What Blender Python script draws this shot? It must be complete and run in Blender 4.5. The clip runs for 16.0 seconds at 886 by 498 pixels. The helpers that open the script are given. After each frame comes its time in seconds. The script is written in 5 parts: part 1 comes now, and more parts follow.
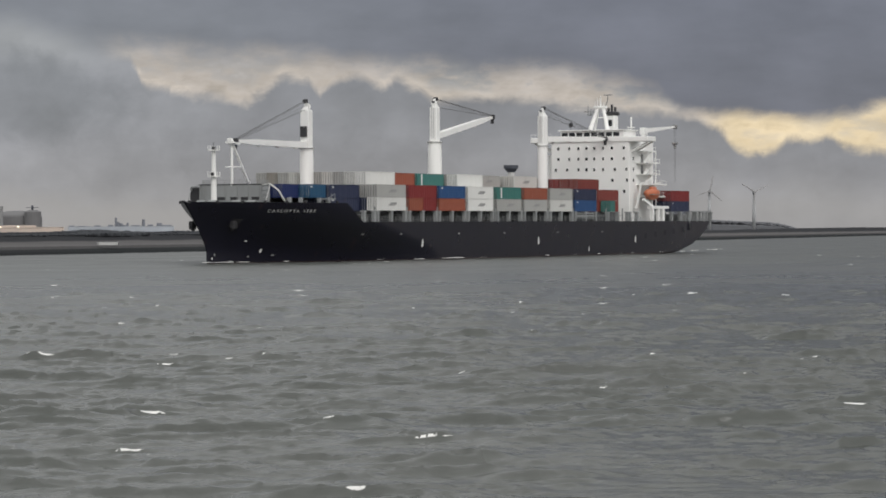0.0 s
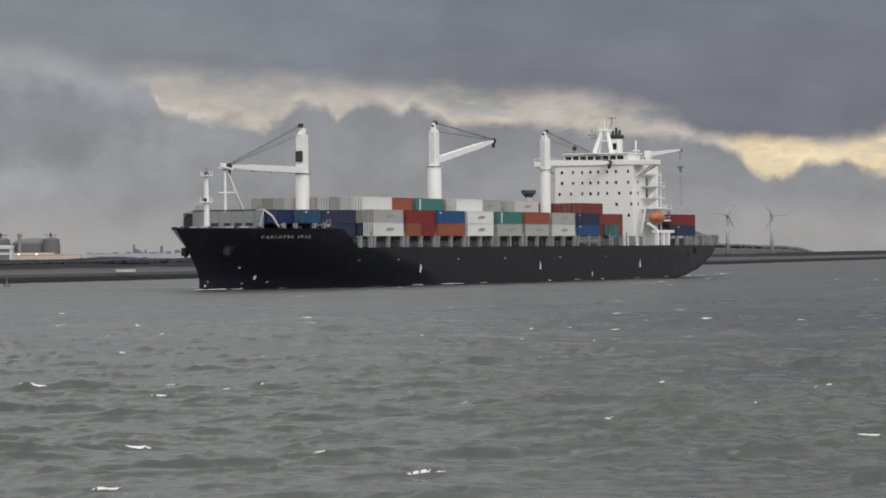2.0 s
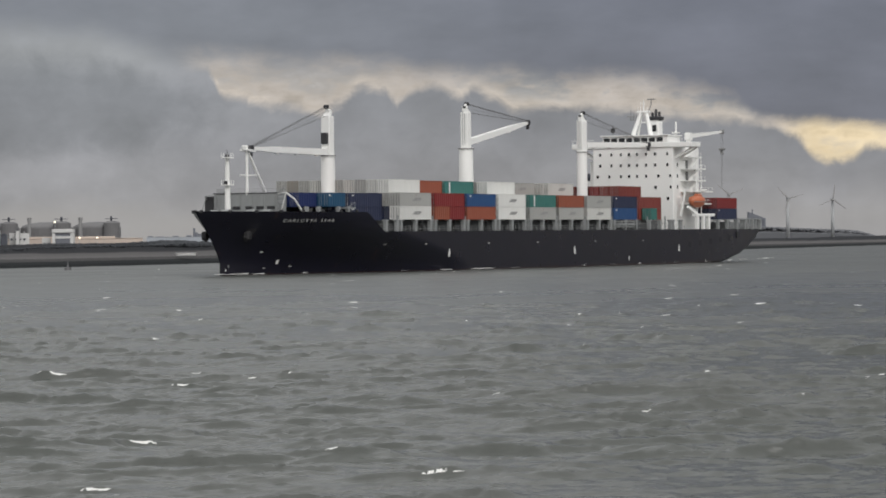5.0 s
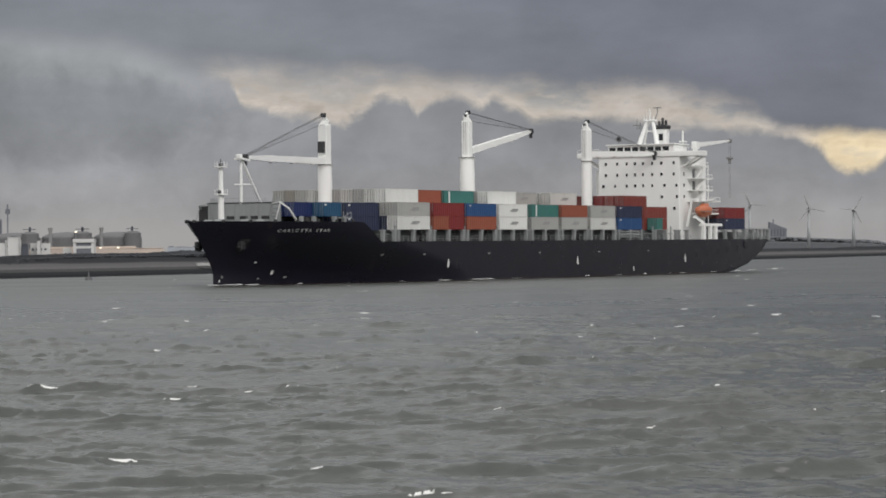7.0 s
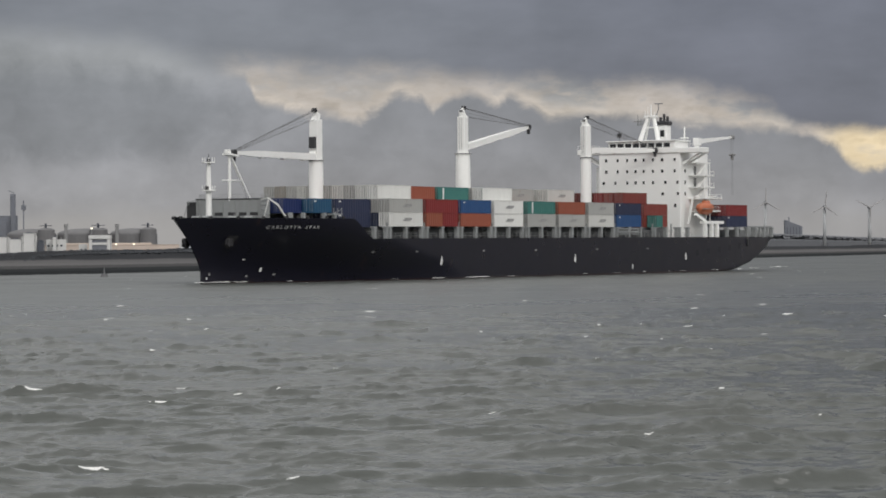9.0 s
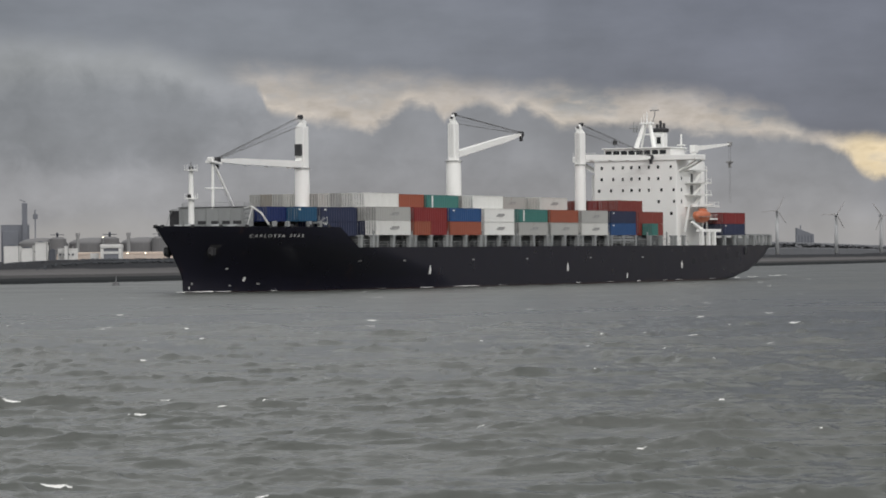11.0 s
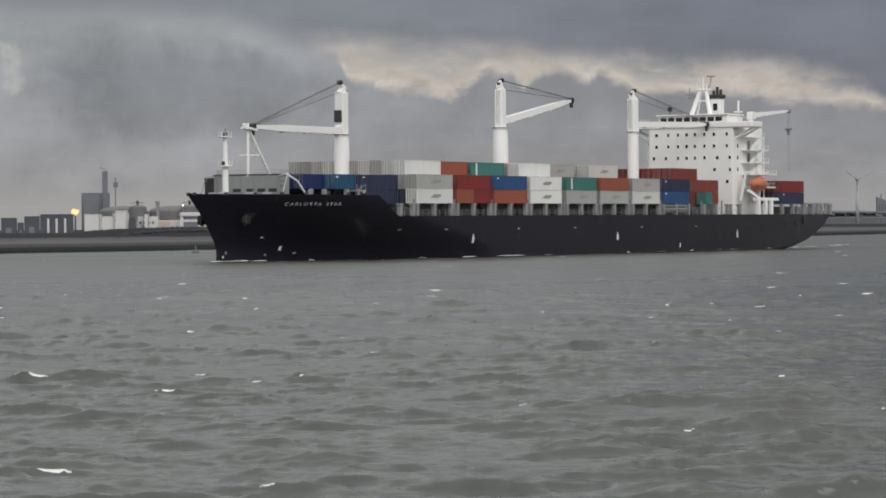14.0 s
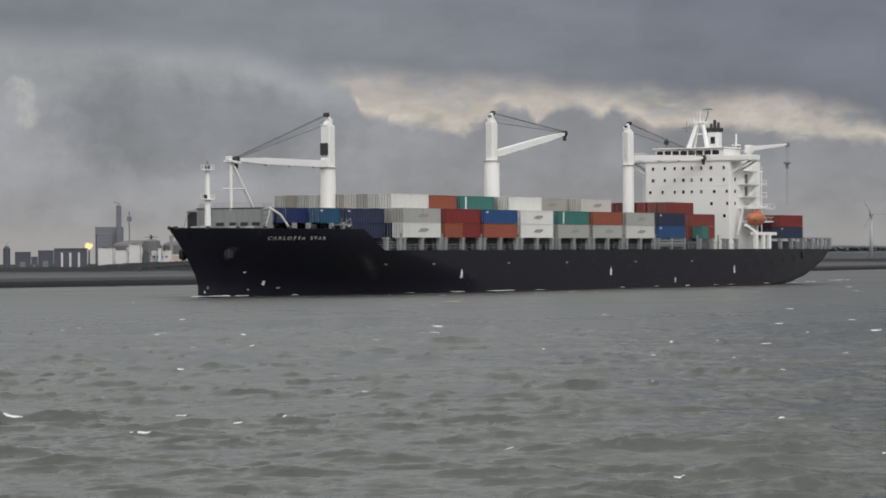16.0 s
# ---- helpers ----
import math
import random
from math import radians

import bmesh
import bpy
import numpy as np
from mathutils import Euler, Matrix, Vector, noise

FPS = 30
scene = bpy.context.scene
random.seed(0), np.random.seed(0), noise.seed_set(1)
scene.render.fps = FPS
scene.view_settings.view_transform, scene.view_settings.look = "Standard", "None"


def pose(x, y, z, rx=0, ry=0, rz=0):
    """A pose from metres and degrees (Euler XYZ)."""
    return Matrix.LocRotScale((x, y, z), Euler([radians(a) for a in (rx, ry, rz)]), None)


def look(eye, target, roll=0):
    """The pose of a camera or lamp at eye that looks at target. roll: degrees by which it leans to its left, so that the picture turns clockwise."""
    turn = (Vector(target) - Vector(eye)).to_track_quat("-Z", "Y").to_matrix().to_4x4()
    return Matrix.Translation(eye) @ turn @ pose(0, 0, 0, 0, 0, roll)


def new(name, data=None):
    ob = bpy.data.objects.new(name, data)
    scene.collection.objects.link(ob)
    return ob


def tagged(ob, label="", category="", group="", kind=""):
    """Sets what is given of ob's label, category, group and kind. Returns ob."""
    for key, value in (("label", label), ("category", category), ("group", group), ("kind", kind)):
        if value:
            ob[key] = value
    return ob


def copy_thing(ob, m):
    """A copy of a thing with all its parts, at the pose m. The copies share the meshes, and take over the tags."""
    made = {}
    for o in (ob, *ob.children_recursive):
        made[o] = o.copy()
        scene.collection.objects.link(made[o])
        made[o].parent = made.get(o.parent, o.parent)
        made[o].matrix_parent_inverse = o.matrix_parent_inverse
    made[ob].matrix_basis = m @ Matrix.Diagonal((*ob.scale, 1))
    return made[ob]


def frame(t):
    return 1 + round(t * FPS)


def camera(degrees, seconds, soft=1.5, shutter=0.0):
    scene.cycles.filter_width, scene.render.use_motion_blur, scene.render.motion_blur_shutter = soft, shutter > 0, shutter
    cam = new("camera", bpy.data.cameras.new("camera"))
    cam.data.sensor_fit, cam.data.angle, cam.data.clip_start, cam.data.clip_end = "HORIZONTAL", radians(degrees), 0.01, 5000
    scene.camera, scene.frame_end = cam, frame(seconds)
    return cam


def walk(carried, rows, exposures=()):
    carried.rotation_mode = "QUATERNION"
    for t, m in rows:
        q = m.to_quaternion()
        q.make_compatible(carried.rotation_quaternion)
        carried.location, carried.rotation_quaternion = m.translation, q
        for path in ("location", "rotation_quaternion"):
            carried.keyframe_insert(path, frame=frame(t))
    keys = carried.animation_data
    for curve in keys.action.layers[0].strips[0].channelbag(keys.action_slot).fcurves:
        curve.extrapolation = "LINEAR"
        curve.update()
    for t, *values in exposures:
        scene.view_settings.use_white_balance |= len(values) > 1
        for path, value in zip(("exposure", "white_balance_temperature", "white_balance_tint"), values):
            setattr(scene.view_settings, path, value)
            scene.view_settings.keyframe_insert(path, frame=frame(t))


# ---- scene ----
EYE = Vector((0, 0, 5.894))


def aim(yaw, pitch, roll):
    """Camera pose: degrees clockwise from north (+y), upwards, and lean."""
    a, b = radians(yaw), radians(pitch)
    way = Vector((math.sin(a) * math.cos(b), math.cos(a) * math.cos(b), math.sin(b)))
    return look(EYE, EYE + way * 100, roll)


AIMS = [
    (0, 3.470, -0.392, -0.335),
    (0.5, 3.543, -0.163, -0.075),
    (1, 3.464, -0.379, -0.147),
    (1.5, 2.858, -0.030, -0.481),
    (2, 3.094, 0.147, -0.619),
    (2.5, 2.885, 0.085, -0.534),
    (3, 2.726, -0.121, -0.257),
    (3.5, 2.899, -0.715, -0.021),
    (4, 2.691, -0.752, -0.099),
    (4.2, 2.329, -0.643, -0.144),
    (6.3, 1.655, 0.092, -0.716),
    (6.5, 1.635, 0.107, -0.563),
    (7, 1.396, 0.033, -0.583),
    (7.5, 1.193, 0.285, -0.680),
    (8, 1.397, 0.084, -0.230),
    (8.5, 0.596, 0.430, -0.719),
    (9, 1.068, -0.025, -0.460),
    (9.2, 1.106, -0.266, -0.165),
    (11.3, 0.833, 0.183, -0.570),
    (11.5, 1.001, 0.116, -0.552),
    (12, -0.096, 0.019, -0.886),
    (12.5, -0.539, -0.186, -0.829),
    (13, -0.746, -0.141, -0.730),
    (13.5, -0.762, -0.372, -0.549),
    (14, -0.847, -0.494, -0.436),
    (14.5, -1.397, 0.356, -0.804),
    (15, -0.995, 0.117, -0.530),
    (15.5, -0.862, -0.031, -0.407),
    (16, -1.127, 0.236, -0.390),
]
cam = camera(18.60, 16.0, soft=1.8)
walk(cam, [(t, aim(*a)) for t, *a in AIMS])

# ---- world and light ----


class Nodes:
    """Short hand for building a node tree."""

    def __init__(self, tree, fresh=True):
        self.tree = tree
        if fresh:
            tree.nodes.clear()

    def add(self, kind):
        return self.tree.nodes.new(kind)

    def link(self, a, b):
        self.tree.links.new(a, b)

    def put(self, socket, value):
        if isinstance(value, bpy.types.NodeSocket):
            self.link(value, socket)
        elif isinstance(value, (tuple, list)) and len(value) == 3 and socket.type == "RGBA":
            socket.default_value = (*value, 1)
        else:
            socket.default_value = value

    def math(self, op, a, b=0.0):
        n = self.add("ShaderNodeMath")
        n.operation = op
        self.put(n.inputs[0], a)
        self.put(n.inputs[1], b)
        return n.outputs[0]

    def step(self, x, lo, hi, a=0.0, b=1.0):
        n = self.add("ShaderNodeMapRange")
        n.interpolation_type = "SMOOTHSTEP"
        for i, v in enumerate((x, lo, hi, a, b)):
            self.put(n.inputs[i], v)
        return n.outputs[0]

    def mix(self, f, a, b):
        n = self.add("ShaderNodeMix")
        n.data_type = "RGBA"
        self.put(n.inputs[0], f)
        self.put(n.inputs[6], a)
        self.put(n.inputs[7], b)
        return n.outputs[2]

    def scale(self, a, f):
        n = self.add("ShaderNodeMix")
        n.data_type, n.blend_type = "RGBA", "MULTIPLY"
        n.inputs[0].default_value = 1
        self.put(n.inputs[6], a)
        self.put(n.inputs[7], f)
        return n.outputs[2]

    def noise(self, vec, scale, detail=4.0, rough=0.55):
        n = self.add("ShaderNodeTexNoise")
        if vec is not None:
            self.link(vec, n.inputs["Vector"])
        n.inputs["Scale"].default_value = scale
        n.inputs["Detail"].default_value = detail
        n.inputs["Roughness"].default_value = rough
        return n.outputs["Fac"]

    def vec(self, x, y, z=0.0):
        n = self.add("ShaderNodeCombineXYZ")
        for i, v in enumerate((x, y, z)):
            self.put(n.inputs[i], v)
        return n.outputs[0]

    def curve(self, x, points, lo, hi):
        """A smooth curve y(x) through the points, from a ramp."""
        n = self.add("ShaderNodeValToRGB")
        ramp = n.color_ramp
        ramp.interpolation = "EASE"
        xs = [p[0] for p in points]
        top = max(p[1] for p in points)
        while len(ramp.elements) < len(points):
            ramp.elements.new(0.5)
        for e, (px, py) in zip(ramp.elements, points):
            e.position = (px - lo) / (hi - lo)
        for e, (px, py) in zip(ramp.elements, points):
            e.color = (py / top, py / top, py / top, 1)
        u = self.math("DIVIDE", self.math("SUBTRACT", x, lo), hi - lo)
        self.link(u, n.inputs[0])
        return self.math("MULTIPLY", n.outputs[0], top)


SUN_FROM = (0.35, -0.75, 0.6)  # where the soft daylight comes from


def make_world():
    world = bpy.data.worlds.new("overcast_sky")
    scene.world = world
    world.use_nodes = True
    k = Nodes(world.node_tree)
    tc = k.add("ShaderNodeTexCoord").outputs["Generated"]
    xyz = k.add("ShaderNodeSeparateXYZ")
    k.link(tc, xyz.inputs[0])
    x, y, z = xyz.outputs
    az = k.math("MULTIPLY", k.math("ARCTAN2", x, y), 57.29578)
    el = k.math("MULTIPLY", k.math("ARCSINE", z), 57.29578)
    p = k.vec(az, el)
    # billows: coarse and fine warps of the cloud edges
    swirl = k.noise(k.vec(az, el, 3.0), 1.4, 3, 0.5)
    warped = k.vec(k.math("ADD", az, k.math("MULTIPLY", swirl, 0.9)), k.math("ADD", el, k.math("MULTIPLY", swirl, 0.7)))
    n1 = k.math("SUBTRACT", k.noise(warped, 1.25, 9, 0.58), 0.5)
    n2 = k.math("SUBTRACT", k.noise(k.vec(az, k.math("MULTIPLY", el, 2.6)), 0.42, 5, 0.55), 0.5)
    n3 = k.math("SUBTRACT", k.noise(k.vec(k.math("ADD", az, 31.0), el), 0.33, 4, 0.5), 0.5)
    n4 = k.math("SUBTRACT", k.noise(k.vec(az, k.math("MULTIPLY", el, 3.0), 7.0), 1.1, 4, 0.6), 0.5)
    # heaped clouds under the gap
    top = k.curve(az, [(-14, 5.2), (-5, 4.5), (-4.0, 4.1), (-3.5, 3.75), (-3.1, 3.68), (-2.8, 3.05), (-1.3, 2.84),
                       (-0.7, 2.7), (-0.35, 2.9), (0.15, 3.27), (0.65, 3.2), (0.85, 2.95), (1.25, 3.15), (1.7, 3.3), (2.2, 3.1),
                       (2.5, 3.22), (2.9, 3.0), (3.4, 2.75), (5.0, 2.74), (6.5, 2.62), (8.0, 2.48), (8.7, 2.38), (9.25, 2.15),
                       (9.65, 1.7), (10.0, 1.55), (10.45, 1.66), (10.75, 1.92), (11.6, 1.9), (11.9, 1.66),
                       (12.4, 1.6), (16, 1.75)], -14, 16)
    heap_at = k.math("ADD", el, k.math("MULTIPLY", n1, 0.6))
    rise_over = k.math("SUBTRACT", heap_at, top)
    # bright gap behind the clouds, cream, with a yellow part in the east
    yellow = k.math("MULTIPLY", k.step(az, 8.7, 9.7), k.step(el, 2.9, 2.45))
    gap = k.mix(yellow, (0.555, 0.497, 0.452), (0.93, 0.76, 0.51))
    wisp = k.step(k.math("ADD", k.math("MULTIPLY", n2, 1.3), k.math("ADD", n4, k.math("MULTIPLY", n1, 0.6))), -0.17, 0.15)
    gap = k.mix(k.math("MULTIPLY", wisp, k.math("SUBTRACT", k.step(az, 1.5, 4.5, 0.5, 0.95), k.step(az, 8.6, 10.0, 0.0, 0.5))), gap, (0.300, 0.298, 0.302))
    # the light is brightest just over the heaped tops
    rim = k.math("MULTIPLY", k.step(rise_over, 0.42, 0.02), k.step(k.math("ADD", n2, n4), -0.12, 0.14, 0.1, 0.68))
    gap = k.mix(rim, gap, k.mix(yellow, (0.72, 0.62, 0.52), (1.0, 0.80, 0.50)))
    gap = k.mix(k.step(az, -2.6, -4.2), gap, (0.285, 0.292, 0.315))
    gap = k.scale(gap, k.vec(*[k.math("ADD", 0.95, k.math("ADD", k.math("MULTIPLY", n4, s), k.math("MULTIPLY", n1, 0.8))) for s in (0.7, 0.75, 0.85)]))
    soft = k.step(az, -3.2, -4.4, 0.15, 0.6)
    heap = k.step(k.math("DIVIDE", rise_over, soft), 1.0, -1.0)
    low = k.step(el, 2.4, 0.3)
    body = k.mix(low, (0.300, 0.303, 0.330), (0.300, 0.297, 0.309))
    body = k.mix(k.math("MULTIPLY", k.step(rise_over, -1.15, -0.05), k.step(az, -1.2, 0.0, 0.0, 0.5)), body, (0.205, 0.208, 0.232))
    haze = k.step(k.math("ADD", el, k.math("MULTIPLY", n2, 1.0)), 1.05, 0.35, 0.0, 0.75)
    left = k.step(az, -2.2, -4.6)
    blot = k.step(k.math("ADD", k.math("ADD", k.math("POWER", k.math("DIVIDE", k.math("ADD", az, 6.3), 3.1), 2.0),
                                       k.math("POWER", k.math("DIVIDE", k.math("SUBTRACT", el, 2.85), 0.98), 2.0)),
                         k.math("ADD", k.math("MULTIPLY", n3, 1.6), k.math("MULTIPLY", n1, 1.0))), 1.6, 0.35)
    body = k.mix(k.math("MULTIPLY", left, k.step(el, 3.0, 4.1)), body, (0.312, 0.318, 0.334))
    body = k.mix(k.math("MULTIPLY", blot, 0.55), body, (0.168, 0.176, 0.198))
    shade = k.math("ADD", 1.0, k.math("ADD", k.math("ADD", k.math("MULTIPLY", n2, 0.45), k.math("MULTIPLY", n1, 0.38)), k.math("MULTIPLY", n3, 0.75)))
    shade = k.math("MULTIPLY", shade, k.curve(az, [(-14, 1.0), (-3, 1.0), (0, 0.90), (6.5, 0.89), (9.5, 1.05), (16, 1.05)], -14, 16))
    body = k.scale(body, k.vec(shade, shade, shade))
    body = k.mix(k.math("MULTIPLY", haze, k.step(az, -1.5, 0.5, 1.0, 0.6)), body, (0.375, 0.362, 0.355))
    sky = k.mix(heap, gap, body)
    # small torn opening
    hole = k.math("ADD", k.math("POWER", k.math("DIVIDE", k.math("ADD", az, 10.0), 0.32), 2.0),
                  k.math("POWER", k.math("DIVIDE", k.math("SUBTRACT", el, 3.35), 0.42), 2.0))
    sky = k.mix(k.step(k.math("ADD", hole, k.math("MULTIPLY", n1, 9.0)), 1.9, -0.5, 0, 0.75), sky, (0.50, 0.49, 0.465))
    # the dark deck overhead
    edge = k.curve(az, [(-14, 5.0), (-8, 4.7), (-5.6, 4.45), (-3.5, 3.87), (-1.4, 3.74), (-0.1, 3.69), (0.6, 3.66), (1.7, 3.5),
                        (3.2, 3.5), (4.8, 3.36), (6.0, 3.26), (7.0, 3.1), (8.0, 2.85), (8.6, 2.5), (9.3, 2.36), (10.6, 2.33),
                        (11.7, 2.42), (12.8, 2.55), (16, 2.7)], -14, 16)
    over = k.math("ADD", k.math("SUBTRACT", el, edge), k.math("MULTIPLY", n2, 0.6))
    deck = k.mix(k.step(az, -5.0, 8.0), (0.198, 0.205, 0.234), (0.153, 0.158, 0.196))
    dshade = k.math("ADD", 1.0, k.math("MULTIPLY", k.math("ADD", n2, n3), 0.55))
    deck = k.scale(deck, k.vec(dshade, dshade, dshade))
    sky = k.mix(k.step(k.math("ADD", over, k.math("MULTIPLY", n1, 0.4)), k.step(az, 7.0, 9.0, -0.38, -0.22), k.step(az, 7.0, 9.0, 0.38, 0.22)), sky, deck)
    # overhead and behind: the paler overcast that lights the scene
    reach = k.math("SUBTRACT", el, k.step(az, 0.0, 12.0, 0.0, 13.0))
    high = k.mix(k.step(reach, 6.5, 24.0), sky, (0.86, 0.865, 0.865))
    back = k.step(y, 0.35, -0.75)
    lit = k.scale((0.98, 0.965, 0.945), k.vec(*[k.math("ADD", 1.0, k.math("MULTIPLY", n3, 0.5))] * 3))
    sky = k.mix(k.math("MULTIPLY", back, k.step(el, -4.0, 14.0)), high, lit)
    clear = k.add("ShaderNodeTexSky")
    clear.sky_type, clear.sun_disc = "NISHITA", False
    d = Vector(SUN_FROM).normalized()
    clear.sun_elevation, clear.sun_rotation = math.asin(d.z), math.atan2(d.x, d.y)
    thin = k.scale(clear.outputs[0], (0.1, 0.1, 0.1))
    sky = k.mix(0.06, sky, thin)
    bg = k.add("ShaderNodeBackground")
    k.link(sky, bg.inputs[0])
    bg.inputs[1].default_value = SKY
    out = k.add("ShaderNodeOutputWorld")
    k.link(bg.outputs[0], out.inputs[0])


SKY = 1.0
make_world()
lamp = bpy.data.lights.new("sun", "SUN")
lamp.energy, lamp.angle, lamp.color = 1.1, radians(28), (1.0, 0.982, 0.96)
sun = new("sun", lamp)
sun.matrix_world = look(Vector(SUN_FROM) * 100, (0, 0, 0))
scene.view_settings.exposure = 0.0

# ---- materials ----


def paint(name, colour, rough=0.5, metal=0.0, grain=6.0, stain=0.35, vary=0.16, bump=0.15, rust=0.0, rand=0.0, streak=1.0):
    """A worn surface: fine grain, larger stains (drawn out downwards by streak), relief and rust."""
    m = bpy.data.materials.new(name)
    m.use_nodes = True
    k = Nodes(m.node_tree)
    pos = k.add("ShaderNodeTexCoord").outputs["Object"]
    mp = k.add("ShaderNodeMapping")
    k.link(pos, mp.inputs[0])
    mp.inputs["Scale"].default_value = (1, 1, 1 / streak)
    fine = k.noise(pos, grain, 5, 0.6)
    wide = k.noise(mp.outputs[0], stain, 5, 0.6)
    f = k.math("ADD", k.math("MULTIPLY", k.math("SUBTRACT", fine, 0.5), vary), k.math("MULTIPLY", k.math("SUBTRACT", wide, 0.5), vary * 2.2))
    if rand:
        r = k.add("ShaderNodeObjectInfo").outputs["Random"]
        f = k.math("ADD", f, k.math("MULTIPLY", k.math("SUBTRACT", r, 0.5), rand))
    f = k.math("ADD", f, 1.0)
    c = k.scale(colour, k.vec(f, f, f))
    if rust:
        rn = k.noise(mp.outputs[0], stain * 3.1, 6, 0.7)
        c = k.mix(k.step(rn, 0.60, 0.74, 0, rust), c, (0.16, 0.075, 0.04))
    b = k.add("ShaderNodeBsdfPrincipled")
    k.link(c, b.inputs["Base Color"])
    b.inputs["Metallic"].default_value = metal
    k.link(k.step(wide, 0.3, 0.7, max(rough - 0.1, 0.02), min(rough + 0.12, 1)), b.inputs["Roughness"])
    bp = k.add("ShaderNodeBump")
    bp.inputs["Strength"].default_value, bp.inputs["Distance"].default_value = bump, 0.03
    k.link(fine, bp.inputs["Height"])
    k.link(bp.outputs[0], b.inputs["Normal"])
    k.link(b.outputs[0], k.add("ShaderNodeOutputMaterial").inputs[0])
    return m


def hull_paint():
    """Black-blue topsides over a dull red boot top, with rust runs."""
    m = paint("hull_paint", (0.0054, 0.0051, 0.0122), 0.30, 0, 3, 0.12, 0.25, 0.06, 0.12, 0, 3.0)
    t = m.node_tree
    k = Nodes(t, False)
    bsdf = next(n for n in t.nodes if n.type == "BSDF_PRINCIPLED")
    old = bsdf.inputs["Base Color"].links[0].from_socket
    pos = k.add("ShaderNodeTexCoord").outputs["Object"]
    sp = k.add("ShaderNodeSeparateXYZ")
    k.link(pos, sp.inputs[0])
    wob = k.math("MULTIPLY", k.noise(pos, 0.6, 4, 0.6), 0.25)
    bsdf.inputs["Specular IOR Level"].default_value = 0.46
    t.links.remove(bsdf.inputs["Roughness"].links[0])
    k.link(k.step(k.noise(pos, 0.25, 4, 0.6), 0.3, 0.7, 0.27, 0.33), bsdf.inputs["Roughness"])
    boot = k.step(k.math("ADD", sp.outputs[2], wob), 0.36, 0.24)
    k.link(k.mix(boot, old, (0.020, 0.009, 0.010)), bsdf.inputs["Base Color"])
    return m


def sea_water():
    m = bpy.data.materials.new("river_water")
    m.use_nodes = True
    k = Nodes(m.node_tree)
    pos = k.add("ShaderNodeTexCoord").outputs["Object"]
    xyz = k.add("ShaderNodeSeparateXYZ")
    k.link(pos, xyz.inputs[0])
    mp = k.add("ShaderNodeMapping")
    k.link(pos, mp.inputs[0])
    mp.inputs["Rotation"].default_value = (0, 0, radians(-10))
    mp.inputs["Scale"].default_value = (0.62, 1, 1)
    w1 = k.noise(mp.outputs[0], 0.8, 4, 0.55)
    w2 = k.noise(mp.outputs[0], 2.8, 3, 0.5)
    patch = k.noise(pos, 0.03, 4, 0.5)
    # whitecaps: torn streaks on the steepest crests, thin streaks of old foam elsewhere
    torn = k.noise(mp.outputs[0], 5.0, 5, 0.75)
    cap = k.noise(mp.outputs[0], 1.1, 3, 0.5)
    attr = k.add("ShaderNodeAttribute")
    attr.attribute_name = "breaking"
    foam = k.step(k.math("ADD", attr.outputs["Fac"], k.math("MULTIPLY", k.math("SUBTRACT", torn, 0.5), 1.0)), 0.5, 0.62)
    old = k.step(k.math("ADD", cap, k.math("MULTIPLY", k.math("SUBTRACT", torn, 0.5), 0.35)), 0.79, 0.82, 0.0, 0.45)
    foam = k.math("MAXIMUM", foam, old)
    base = k.mix(k.step(patch, 0.35, 0.65), (0.089, 0.095, 0.088), (0.106, 0.111, 0.104))
    base = k.mix(foam, base, (0.80, 0.80, 0.78))
    b = k.add("ShaderNodeBsdfPrincipled")
    k.link(base, b.inputs["Base Color"])
    k.link(k.math("ADD", k.math("ADD", k.step(patch, 0.35, 0.65, 0.21, 0.29), k.step(xyz.outputs[1], 180.0, 600.0, 0.0, 0.16)), k.math("MULTIPLY", foam, 0.55)), b.inputs["Roughness"])
    b.inputs["IOR"].default_value = 1.33
    h = k.math("ADD", k.math("MULTIPLY", w1, 1.0), k.math("MULTIPLY", w2, 0.28))
    bp = k.add("ShaderNodeBump")
    bp.inputs["Strength"].default_value, bp.inputs["Distance"].default_value = 0.9, 0.15
    k.link(h, bp.inputs["Height"])
    k.link(bp.outputs[0], b.inputs["Normal"])
    k.link(b.outputs[0], k.add("ShaderNodeOutputMaterial").inputs[0])
    return m


